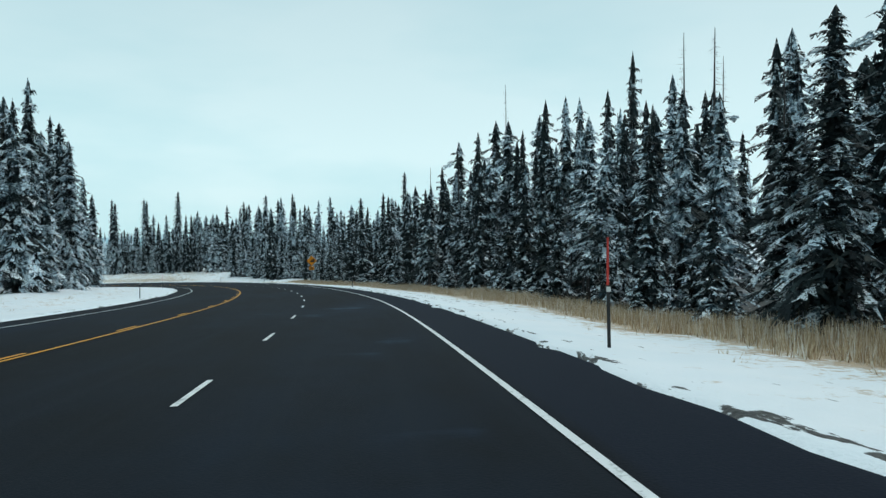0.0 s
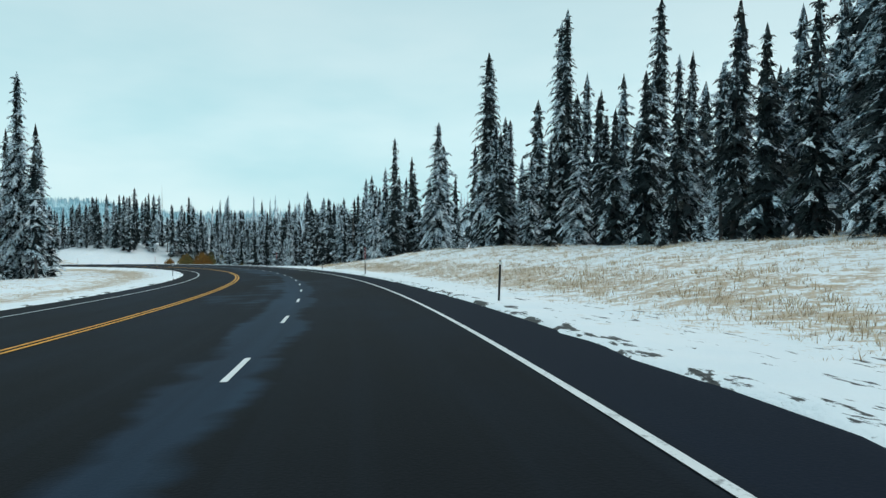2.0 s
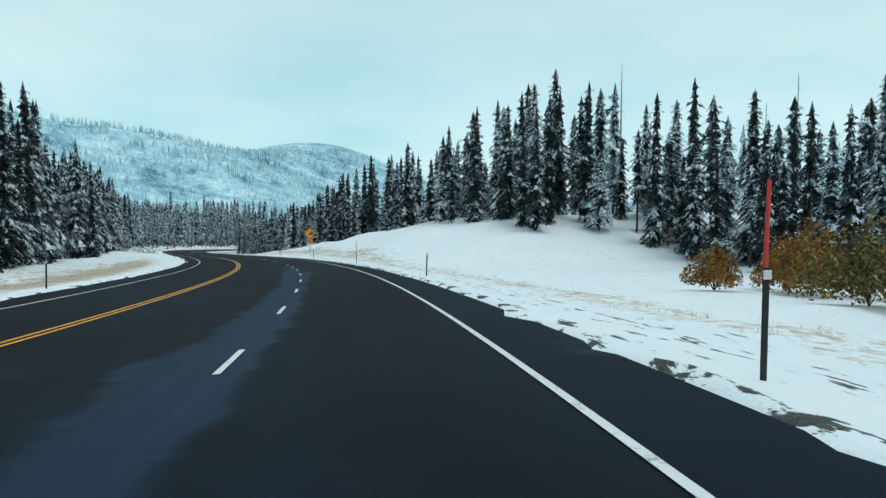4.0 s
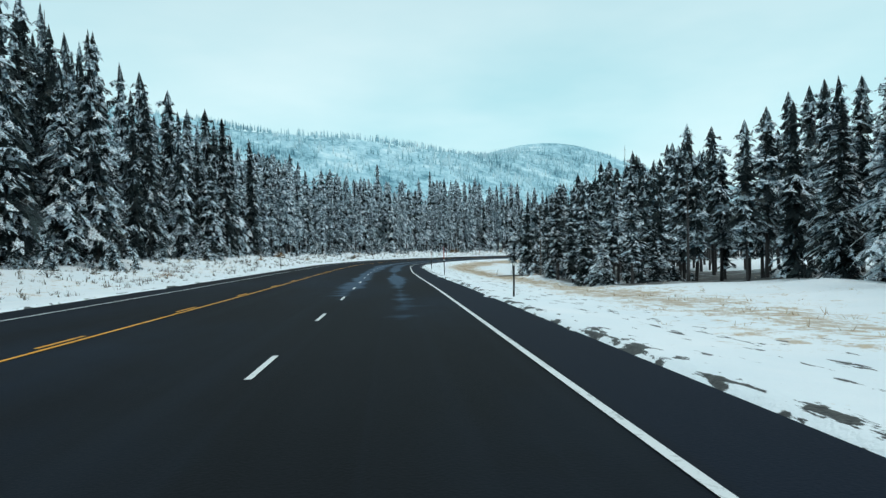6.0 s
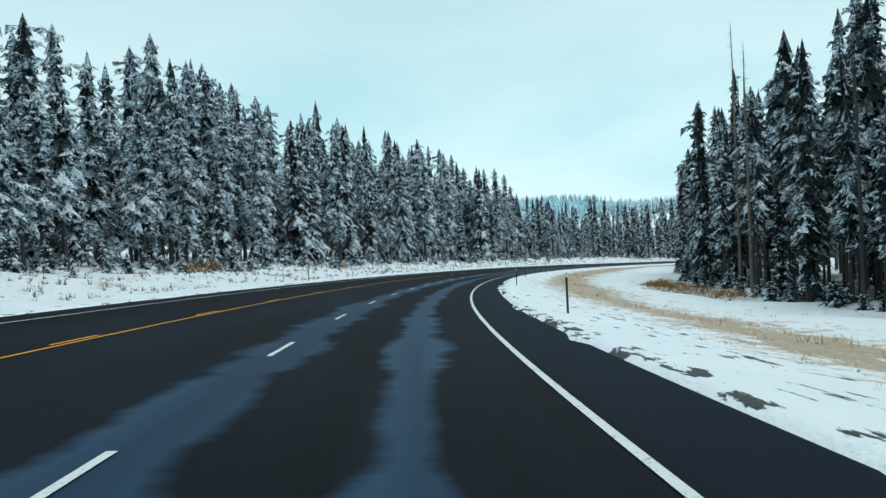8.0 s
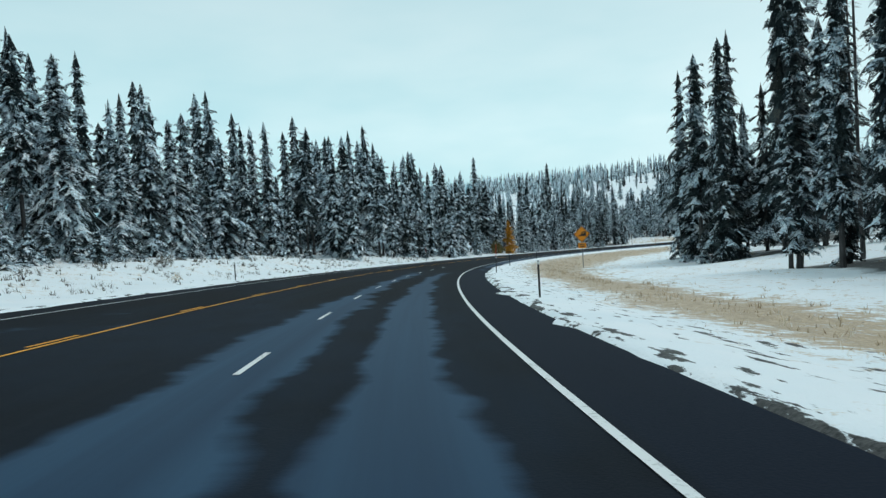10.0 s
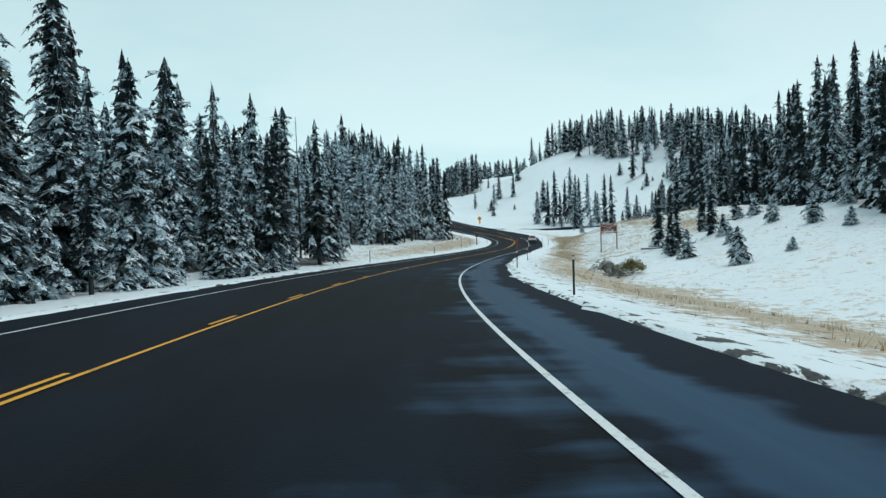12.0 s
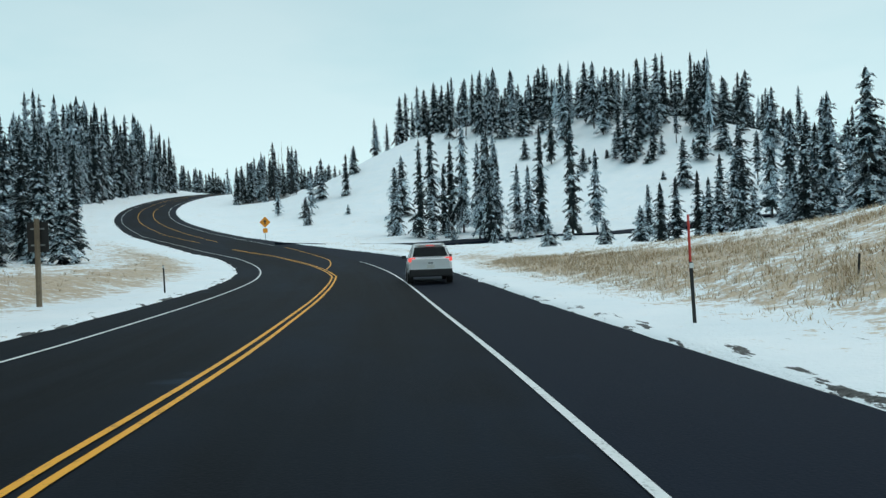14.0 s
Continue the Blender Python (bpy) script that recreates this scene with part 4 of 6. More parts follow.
breed("spruce_dark", "spruce_tree", "tall dark spruce with a little snow on its branches", "tree", spruces(6, (17, 23), 2.0, 0.03, 0.26, 0.6, 100, 4, 46, 9))
breed("spruce_snowy", "spruce_tree", "tall spruce with snow-laden drooping branches", "tree", spruces(6, (16, 22), 2.2, 0.03, 0.95, 0.65, 200, 4, 42, 8, dust=0.5))
breed("pole_pine", "pine_tree", "slender lodgepole pine with a long bare trunk and sparse snowy top", "tree", spruces(5, (15, 20), 1.25, 0.30, 0.30, 0.45, 300, 3, 38, 7, 0.85, 40, shape="round"))
breed("frost_pine", "pine_tree", "slender pine with a bare trunk and a heavily frosted top", "tree", spruces(5, (15, 20), 1.5, 0.22, 1.5, 0.5, 320, 3, 36, 7, 0.9, 30, shape="round"))
breed("slim_spruce", "spruce_tree", "slim dark spruce with short snow-dashed branches", "tree", spruces(5, (15, 20), 1.45, 0.08, 0.34, 0.45, 340, 3, 44, 8, 0.95, 20))
breed("far_slim", "spruce_tree", "slim dark spruce standing in the wood", "tree", spruces(4, (15, 20), 1.5, 0.10, 0.32, 0.5, 360, 2, 28, 6, 0.95, 8, 4))
breed("broad_spruce", "spruce_tree", "spruce on the snowy hillside", "tree", spruces(5, (15, 20), 3.3, 0.04, 0.40, 0.5, 380, 2, 22, 8, sides=4))
breed("undergrowth", "young_spruce", "small dark spruce at the edge of the wood", "tree", spruces(3, (4, 6), 1.6, 0.0, 0.35, 0.5, 970, 2, 13, 7, sides=3))
breed("young_spruce", "young_spruce", "young green spruce dusted with snow", "tree", spruces(4, (4, 8), 1.6, 0.02, 0.72, 0.6, 400, 3, 18, 8))
breed("far_dark", "spruce_tree", "slim dark spruce standing in the wood", "tree", spruces(5, (16, 22), 1.9, 0.05, 0.24, 0.6, 500, 2, 25, 6, sides=4))
breed("far_snowy", "spruce_tree", "snow-dusted spruce standing in the wood", "tree", spruces(5, (15, 21), 2.1, 0.05, 0.95, 0.6, 600, 2, 23, 6, sides=4, dust=0.5))
breed("far_pole", "pine_tree", "bare-trunked pine standing in the wood", "tree", spruces(5, (15, 20), 1.45, 0.28, 0.66, 0.5, 650, 2, 25, 6, 0.9, 16, 4, "round"))
breed("far_frost", "pine_tree", "frosted bare-trunked pine standing in the wood", "tree", spruces(5, (15, 20), 1.5, 0.22, 1.5, 0.5, 670, 2, 25, 6, 0.9, 16, 4, "round"))
breed("deep_frost", "pine_tree", "frosted pine deep in the wood", "tree", spruces(4, (15, 20), 1.7, 0.25, 1.4, 0.5, 930, 1, 22, 6, 0.9, 6, 3, "round"))
breed("deep_dark", "spruce_tree", "slim dark spruce deep in the wood", "tree", spruces(4, (16, 22), 2.1, 0.12, 0.28, 0.6, 800, 1, 20, 6, sides=3))
breed("deep_snowy", "spruce_tree", "snow-dusted spruce deep in the wood", "tree", spruces(4, (15, 21), 2.3, 0.15, 0.95, 0.6, 850, 1, 20, 6, sides=3))
breed("deep_pole", "pine_tree", "bare-trunked pine deep in the wood", "tree", spruces(4, (15, 20), 1.6, 0.30, 0.62, 0.5, 900, 1, 20, 6, 0.9, 6, 3, "round"))
breed("far_young", "young_spruce", "young snow-dusted spruce in the wood", "tree", spruces(3, (4, 7), 1.5, 0.02, 0.72, 0.6, 950, 2, 12, 7, sides=3))
breed("dead_tree", "dead_tree", "grey dead conifer with bare broken twigs", "tree", [(h, trunk_arrays(700 + i, h, 0.13, 0.02, (40, 150, 90, 190)[i], 0.12), None) for i, h in enumerate((17, 19, 21, 23))], SNAG_WOOD)

STAND_MIX = {
    "dark": (["spruce_dark", "spruce_dark", "spruce_dark", "slim_spruce", "pole_pine", "young_spruce", "spruce_snowy"], ["far_dark", "far_snowy", "far_slim", "far_dark", "dead_tree"]),
    "mixed": (["spruce_dark", "spruce_snowy", "spruce_snowy", "spruce_dark", "young_spruce"], ["far_dark", "far_snowy", "far_snowy", "far_pole"]),
    "snowy": (["spruce_snowy", "spruce_snowy", "spruce_snowy", "pole_pine", "young_spruce"], ["far_snowy", "far_snowy", "far_pole", "far_snowy", "far_pole"]),
    "frosty": (["frost_pine", "spruce_snowy", "frost_pine", "frost_pine", "young_spruce"], ["far_frost", "far_snowy", "far_frost"]),
    "pole": (["pole_pine", "slim_spruce", "slim_spruce", "pole_pine", "young_spruce", "dead_tree"], ["far_pole", "far_slim", "far_pole", "far_slim", "dead_tree"]),
    "low": (["spruce_dark", "young_spruce", "young_spruce", "spruce_snowy"], ["far_dark", "far_snowy"])}
PLACED = []
CROWD = []
COUNT = {}


def choose(kind, x, y, height):
    name, text, category, variants = KINDS[kind]
    v = variants[int(abs(x * 7.3 + y * 3.1)) % len(variants)]
    return name, text, category, v, height / v[0]


def plant(kind, x, y, height, turn=0.0, label=""):
    """A tree as a thing of its own, while its kind is not yet too many to count."""
    name, text, category, (h, _, _, trunk, crown), k = choose(kind, x, y, height)
    COUNT[name] = COUNT.get(name, 0) + 1
    if COUNT[name] > 290:
        return crowd(kind, x, y, height, turn)
    tree = thing(name, x, y, ground_one(x, y) - 0.1, turn, (k ** 0.6, k ** 0.6, k), label or text, category, "roadside trees")
    part_mesh("trunk", trunk, tree)
    if crown:
        part_mesh("crown", crown, tree)
    PLACED.append((x, y))


def crowd(kind, x, y, height, turn=0.0):
    """A tree that stands deep in the wood: it joins the one forest object."""
    kind = {"spruce_dark": "far_dark", "spruce_snowy": "far_snowy", "pole_pine": "far_pole", "young_spruce": "far_young", "frost_pine": "far_frost", "slim_spruce": "far_slim"}.get(kind, kind)
    CROWD.append((kind, x, y, height, turn))
    PLACED.append((x, y))


def build_crowd():
    xs, ys = np.array([c[1] for c in CROWD]), np.array([c[2] for c in CROWD])
    zs = ground_at(xs, ys)
    V, F, M, base = [], [], [], 0
    for (kind, x, y, height, turn), z in zip(CROWD, zs):
        _, _, _, (h, trunk, crown, _, _), k = choose(kind, x, y, height)
        c, s = math.cos(radians(turn)), math.sin(radians(turn))
        rot = np.array([[c, s, 0], [-s, c, 0], [0, 0, 1]]) * np.array([k ** 0.6, k ** 0.6, k])
        for arrays, slot in ((trunk, 3), (crown, 0)):
            if arrays:
                V.append(arrays[0] @ rot + (x, y, z - 0.1)), F.append(arrays[1] + base), M.append(np.where(arrays[2] == 0, slot, arrays[2]))
                base += len(arrays[0])
    me = mesh_fast("conifer_forest", np.concatenate(V), np.concatenate(F), [NEEDLES, SNOW, FROSTED, BARK], np.concatenate(M))
    tagged(new("conifer_forest", me), "dense snow-dusted conifer forest behind the roadside trees", "forest", "", "stuff")


# Trees that stand out by their tops: kind, x, y, height of the top in the plan.
LANDMARKS = [
    ("spruce_dark", -97, 245, 16), ("spruce_dark", -126, 256, 14), ("spruce_snowy", -106, 238, 13), ("spruce_dark", -118, 242, 12), ("spruce_dark", -102, 231, 12),
    ("spruce_dark", -66, 219, 11), ("spruce_snowy", -59, 219, 13), ("spruce_dark", -49, 212, 13), ("spruce_dark", -17, 128, 7), ("spruce_dark", -10, 143, 13), ("spruce_dark", -143, 254, 4),
    ("spruce_snowy", -135, 255, 6), ("spruce_dark", -307, 308, 2), ("dead_tree", -304, 317, 3), ("spruce_snowy", -292, 317, -4), ("spruce_snowy", -332, 306, -1),
    ("spruce_dark", -274, 312, -6), ("spruce_snowy", -263, 316, -6), ("spruce_snowy", -232, 313, -4), ("spruce_snowy", -657, 272, -8), ("spruce_snowy", -619, 254, -8),
    ("spruce_dark", -597, 335, -13), ("spruce_snowy", -790, 487, -27), ("spruce_dark", -784, 526, -33), ("spruce_dark", -783, 540, -29), ("spruce_snowy", -800, 528, -26),
    ("spruce_snowy", -821, 505, -16), ("spruce_dark", -724, 517, -35), ("spruce_dark", -729, 506, -38), ("dead_tree", -772, 657, -41), ("dead_tree", -603, 324.5, -17), ("dead_tree", -596, 319, -21), ("dead_tree", -163, 266, -5), ("dead_tree", -157, 264, -3),
    ("spruce_dark", -73, 126, 22), ("spruce_dark", -77, 131, 18), ("spruce_snowy", -80, 124, 12), ("spruce_snowy", -173, 210, 10), ("spruce_dark", -179, 207, 8), ("spruce_snowy", -170, 204, 3),
    ("spruce_dark", -348, 235, 0), ("spruce_snowy", -353, 231, -4), ("spruce_snowy", -341, 237, -8), ("spruce_dark", -362, 240, -9), ("spruce_snowy", -493, 233, -10)]


CLEAR = [(-1, 976.0, 1004.0, 5.0), (-1, 1004.0, 1007.5, 5.8)]  # side, stations, out to this distance


def cleared(side, s, d):
    return any(side == a and s0 < s < s1 and d < d1 for a, s0, s1, d1 in CLEAR)


def plant_woods():
    for kind, x, y, top in LANDMARKS:
        plant(kind, x, y, max(5.0, top - ground_one(x, y)), (x * 31) % 360)
    # low growth along the foot of the dark woods
    r = np.random.default_rng(12)
    for s in np.arange(-30, 180, 0.9):
        d = (7.4 if s < 122 else 12.6) + r.uniform(0, 3.5)
        x, y, _ = at(s, float(right_edge(s)) + d)
        crowd("undergrowth", float(x), float(y), r.uniform(0.7, 2.4), float(r.uniform(0, 360)))
    for s in np.arange(965, 1060, 1.7):
        d = (2.6 if s > 985 else 5.0) + r.uniform(0, 3.0)
        x, y, _ = at(s, float(left_edge(s)) - d)
        if cleared(-1, s, d):
            continue
        (plant if r.random() < 0.3 else crowd)("young_spruce", float(x), float(y), r.uniform(1.6, 4.6), float(r.uniform(0, 360)))
    # low snowy growth along the foot of the woods on the left bank
    for s in np.arange(560, 940, 1.3):
        x, y, _ = at(s, float(left_edge(s)) - r.uniform(9.5, 14.5))
        crowd("far_young", float(x), float(y), r.uniform(0.7, 2.6), float(r.uniform(0, 360)))
    for s in np.arange(572, 800, 0.9):
        x, y, _ = at(s, float(right_edge(s)) + (9.5 if s < 608 else 14 if s < 640 else 18.5) + r.uniform(-0.3, 6))
        crowd("undergrowth", float(x), float(y), r.uniform(0.5, 1.8), float(r.uniform(0, 360)))
    r = np.random.default_rng(11)
    marks = PLACED[:len(LANDMARKS)]
    for side, s0, s1, d0, d1, gap, mixn, stature in STANDS:
        front, back = STAND_MIX[mixn]
        row, d = 0, d0
        while d < min(d1, d0 + 25):
            step = gap * (0.74 + 0.048 * (d - d0))
            for s in np.arange(s0 + r.uniform(0, step), s1, step):
                ss, dd = s + r.uniform(-0.45, 0.45) * step, d + r.uniform(-0.4, 0.4) * step
                lat = right_edge(ss) + dd if side > 0 else left_edge(ss) - dd
                x, y, _ = at(ss, lat)
                x, y = float(x), float(y)
                if dd < d0 - 0.6 or cleared(side, ss, dd) or min(((x - a) ** 2 + (y - b) ** 2 for a, b in PLACED[-300:] + marks), default=99) < (1.6 + 0.03 * dd) ** 2:
                    continue
                tall = (min(max(4.6 + 0.52 * dd, 6), 21.5) if side > 0 else min(12.0 + 0.42 * dd, 23.0)) * (1.15 - 0.6 * r.random() ** 1.5) * stature
                if row < 2:
                    kind = front[int(r.integers(len(front)))]
                    tall = r.uniform(1.5, 4.5) if kind == "young_spruce" else tall
                    (plant if r.random() < 0.18 else crowd)(kind, x, y, tall, float(r.uniform(0, 360)))
                else:
                    kind = back[int(r.integers(len(back)))]
                    kind = {"far_dark": "deep_dark", "far_snowy": "deep_snowy", "far_pole": "deep_pole", "far_slim": "deep_pole", "far_frost": "deep_frost"}.get(kind, kind) if row > 1 and kind != "dead_tree" else kind
                    crowd(kind, x, y, tall * (1.22 if kind == "dead_tree" and r.random() < 0.4 else 1.0), float(r.uniform(0, 360)))
            d += step * 0.9
            row += 1


plant_woods()

# ---------------------------------------------------------------- distant woods


def far_woods():
    """Trees too far off to be told apart: one object."""
    r = np.random.default_rng(23)
    n = 21000
    x, y = r.uniform(-1500, 420, n), r.uniform(-120, 1500, n)
    s, lat, sb = locate(x, y)
    side = lat > (left_edge(s) + right_edge(s)) / 2
    d = np.where(side, lat - right_edge(s), left_edge(s) - lat)
    keep = (d > 62) & (d < 620)
    meadow = ((x + 700) ** 2 / 90**2 + (y - 800) ** 2 / 70**2) < 1
    keep &= ~(meadow & (r.random(n) < 0.93))
    keep &= r.random(n) < np.interp(d, [60, 140, 300, 620], [1, 0.9, 0.55, 0.4])
    # open valley to the left of the long left-hand bend
    keep &= ~((~side) & (s > 150) & (s < 400) & (d < 130) & (r.random(n) < 0.8))
    x, y, d = x[keep], y[keep], d[keep]
    z = ground_at(x, y)
    V, F, M = [], [], []
    hs = r.uniform(13, 22, len(x))
    close = d < 95
    for i in np.flatnonzero(close)[::3]:
        crowd(("deep_dark", "deep_snowy", "deep_pole")[i % 3], float(x[i]), float(y[i]), float(hs[i]) * 0.8, float(i * 37 % 360))
    for i in np.flatnonzero(~close):
        h, w, a = hs[i], r.uniform(1.3, 2.1), r.uniform(0, 6.28)
        tiers = 5 if d[i] < 160 else 4 if d[i] < 260 else 3
        for k in range(tiers):
            u = k / tiers
            zc, zt, rad = z[i] + h * (0.12 + 0.80 * u), z[i] + h * (0.12 + 0.80 * u) + h * 0.3 * (1 - 0.35 * u), w * (1 - u) ** 0.8 + 0.15
            b = len(V)
            V.append((x[i], y[i], zt))
            m = 5
            for q in range(m):
                t = a + k + 6.2832 * q / m
                rr = rad * r.uniform(0.7, 1.25)
                V.append((x[i] + rr * math.cos(t), y[i] + rr * math.sin(t), zc + r.uniform(-0.5, 0.5)))
            for q in range(m):
                F.append((b, b + 1 + q, b + 1 + (q + 1) % m))
                M.append(int(r.choice([0, 1, 2, 2])))
        b = len(V)
        V += [(x[i] - 0.15, y[i], z[i] - 0.3), (x[i] + 0.15, y[i], z[i] - 0.3), (x[i], y[i] + 0.15, z[i] - 0.3), (x[i], y[i], z[i] + h * 0.6)]
        F += [(b, b + 1, b + 3), (b + 1, b + 2, b + 3), (b + 2, b, b + 3)]
        M += [0, 0, 0]
    me = mesh_of("distant_woods", V, F, [NEEDLES, SNOW, FROSTED], M)
    tagged(new("distant_woods", me), "distant snow-dusted conifer woods covering the slopes", "forest", "", "stuff")


far_woods()


def mountain_woods():
    """Snow-dusted woods on the far slopes, in the haze-tinted material: one object."""
    r = np.random.default_rng(29)
    n = 15000
    x, y = r.uniform(-3300, -1050, n), r.uniform(-900, 1500, n)
    keep = (np.hypot(x + 500, y - 400) > 900) & (np.sin(x * 0.011 + 2 * np.sin(y * 0.007)) * np.sin(y * 0.013) > r.uniform(-1.1, 0.5, n))
    x, y = x[keep], y[keep]
    z = ground_at(x, y)
    m = len(x)
    h, w, a = r.uniform(13, 24, m), r.uniform(2.4, 4.5, m), r.uniform(0, 6.28, m)
    ring = [np.stack([x + w * np.cos(a + 2.0944 * k), y + w * np.sin(a + 2.0944 * k), z - 1.0], 1) for k in range(3)]
    V = np.stack(ring + [np.stack([x, y, z + h], 1)], 1).reshape(-1, 3)
    b = 4 * np.arange(m)[:, None]
    F = np.concatenate([b + np.array([q]) for q in ((0, 1, 3), (1, 2, 3), (2, 0, 3))])
    me = mesh_fast("mountain_woods", V, F, [DISTANT_HAZE], np.zeros(len(F), int))
    tagged(new("mountain_woods", me), "far snow-dusted woods covering the valley slopes, haze painted in", "forest", "", "stuff")


mountain_woods()


def hill_trees():
    """The wooded knoll beyond the meadow: clumps on its snowy face, close woods on its crest and its flank."""
    r = np.random.default_rng(31)
    stood = np.zeros((0, 2))
    for i in range(3400):
        x, y = r.uniform(-785, -520), r.uniform(722, 930)
        s, lat, _ = locate(np.array([x]), np.array([y]))
        d = lat[0] - right_edge(s[0])
        if d < 22 or abs(y - (729 - 0.067 * (x + 760))) < 5:
            continue
        h = bumps(np.array([x]), np.array([y]), HILLS[:3])[0]
        crest = h > 19
        clump = 0.5 + 0.5 * math.sin(x * 0.17 + 1.7 + 1.4 * math.sin(y * 0.11)) * math.sin(y * 0.21 + x * 0.08)
        clump *= 0.6 + 0.4 * math.sin(x * 0.43 + 2 * math.sin(y * 0.37))
        flank = min(max((x + 712) / 26, 0), 1)
        foot = 0.6 if (x + 760) ** 2 / 13**2 + (y - 800) ** 2 / 28**2 < 1 else 0.0
        open_foot = h < 12 and x < -675
        if open_foot and r.random() < 0.75:
            continue
        if r.random() > max(foot, 0.55 if crest else 0.0, 0.7 * clump ** 3, flank * (0.32 + 0.6 * clump)):
            continue
        small = not crest and r.random() < (0.6 if open_foot else 0.4)
        if len(stood) and ((stood - (x, y)) ** 2).sum(1).min() < (1.6 if small else 3.4) ** 2:
            continue
        stood = np.concatenate([stood, [(x, y)]])
        if small:
            crowd(("far_young", "undergrowth")[i % 2], x, y, r.uniform(1.0, 4.5), r.uniform(0, 360))
            continue
        kind = ("broad_spruce", "deep_pole", "far_dark", "far_snowy", "broad_spruce", "deep_snowy", "broad_spruce")[int(r.integers(7))]
        tall = 18.5 - 12 * r.random() ** 1.4 if crest else r.choice([r.uniform(4, 8), r.uniform(6, 11), r.uniform(8, 14)])
        (plant if y < 850 and i % 7 == 0 else crowd)(kind, x, y, tall, r.uniform(0, 360))
    # young spruces in the hollow behind the spur
    for i in range(60):
        x, y = r.uniform(-735, -655), r.uniform(690, 735)
        s, lat, _ = locate(np.array([x]), np.array([y]))
        if lat[0] - right_edge(s[0]) < 14 or abs(y - (729 - 0.067 * (x + 760))) < 5:
            continue
        (plant if i % 3 == 0 else crowd)("young_spruce" if i % 4 else "spruce_snowy", x, y, r.uniform(1.5, 5.0) if i % 4 else r.uniform(6, 10), r.uniform(0, 360))
    # woods where the road goes out of sight
    for i in range(150):
        p = LINE[-1, :2] + AHEAD[-1] * r.uniform(12, 70) + RIGHT[-1] * r.uniform(-75, 75)
        crowd(("deep_dark", "broad_spruce", "deep_snowy")[i % 3], float(p[0]), float(p[1]), r.uniform(9, 17), r.uniform(0, 360))
    # small spruces and brush in the snowy hollow
    for i in range(26):
        s, d = r.uniform(1066, 1112), r.uniform(15, 30)
        x, y, _ = at(s, right_edge(s) + d)
        plant("young_spruce" if i % 3 else "far_dark", float(x), float(y), r.uniform(1.2, 3.4) if i % 3 else r.uniform(4, 8), r.uniform(0, 360))


hill_trees()
build_crowd()

# ---------------------------------------------------------------- shrubs and grass


def leafy_shrub(name, x, y, width, height, material, count, seed, label, stems=9):
    """A shrub: stems fanning from the ground and many small leaf clumps."""
    r = np.random.default_rng(seed)
    z = ground_one(x, y)
    ob = thing(name, x, y, z - 0.05, 0, 1, label, "shrub")
    V, F = [], []
    for i in range(stems):
        a, l = r.uniform(0, 6.28), r.uniform(0.2, 0.9)
        b = len(V)
        tx, ty, tz = math.cos(a) * width * 0.45 * l, math.sin(a) * width * 0.45 * l, height * r.uniform(0.6, 0.95)
        V += [(0.03, 0, 0), (-0.03, 0, 0), (0, 0.04, 0), (tx, ty, tz)]
        F += [(b, b + 1, b + 3), (b + 1, b + 2, b + 3), (b + 2, b, b + 3)]
    part_mesh("stems", mesh_of("stems", V, F, BARK), ob)
    V, F = [], []
    for i in range(count):
        a, l = r.uniform(0, 6.28), r.random() ** 0.6
        lobe = 0.75 + 0.25 * math.sin(a * 3 + seed)
        px, py = math.cos(a) * width * 0.5 * l * lobe, math.sin(a) * width * 0.5 * l * lobe
        pz = height * (1 - 0.75 * l**2) * r.random() ** 0.5 * (0.8 + 0.2 * math.sin(a * 5))
        q = 0.028 + 0.017 * height * r.uniform(0.5, 1.3)
        b = len(V)
        u, w = r.normal(0, 1, 3), r.normal(0, 1, 3)
        u, w = u / np.linalg.norm(u) * q, w / np.linalg.norm(w) * q
        c = np.array([px, py, pz + 0.15])
        V += [tuple(c - u), tuple(c + w), tuple(c + u), tuple(c - w * 0.6)]
        F += [(b, b + 1, b + 2), (b, b + 2, b + 3)]
    part_mesh("foliage", mesh_of("foliage", V, F, material), ob)
    return ob


for i, (x, y, w, h) in enumerate([(-236, 280, 5, 3.2), (-232, 282.5, 5, 3.6), (-241, 283, 5, 3.4), (-228, 285, 4.5, 3.2), (-246, 287, 4.5, 3.0), (-238, 286, 5, 3.8), (-234, 286, 5, 3.9), (-243, 279.5, 3, 2.0), (-230, 281, 5.4, 3.6), (-226, 283, 5.4, 3.4), (-234, 283.5, 5.6, 4.0)]):
    leafy_shrub("willow_bush", x, y, w, h, WILLOW if i % 3 else OLIVE, 4200, 40 + i, "rust-orange autumn willow bush standing in snow")


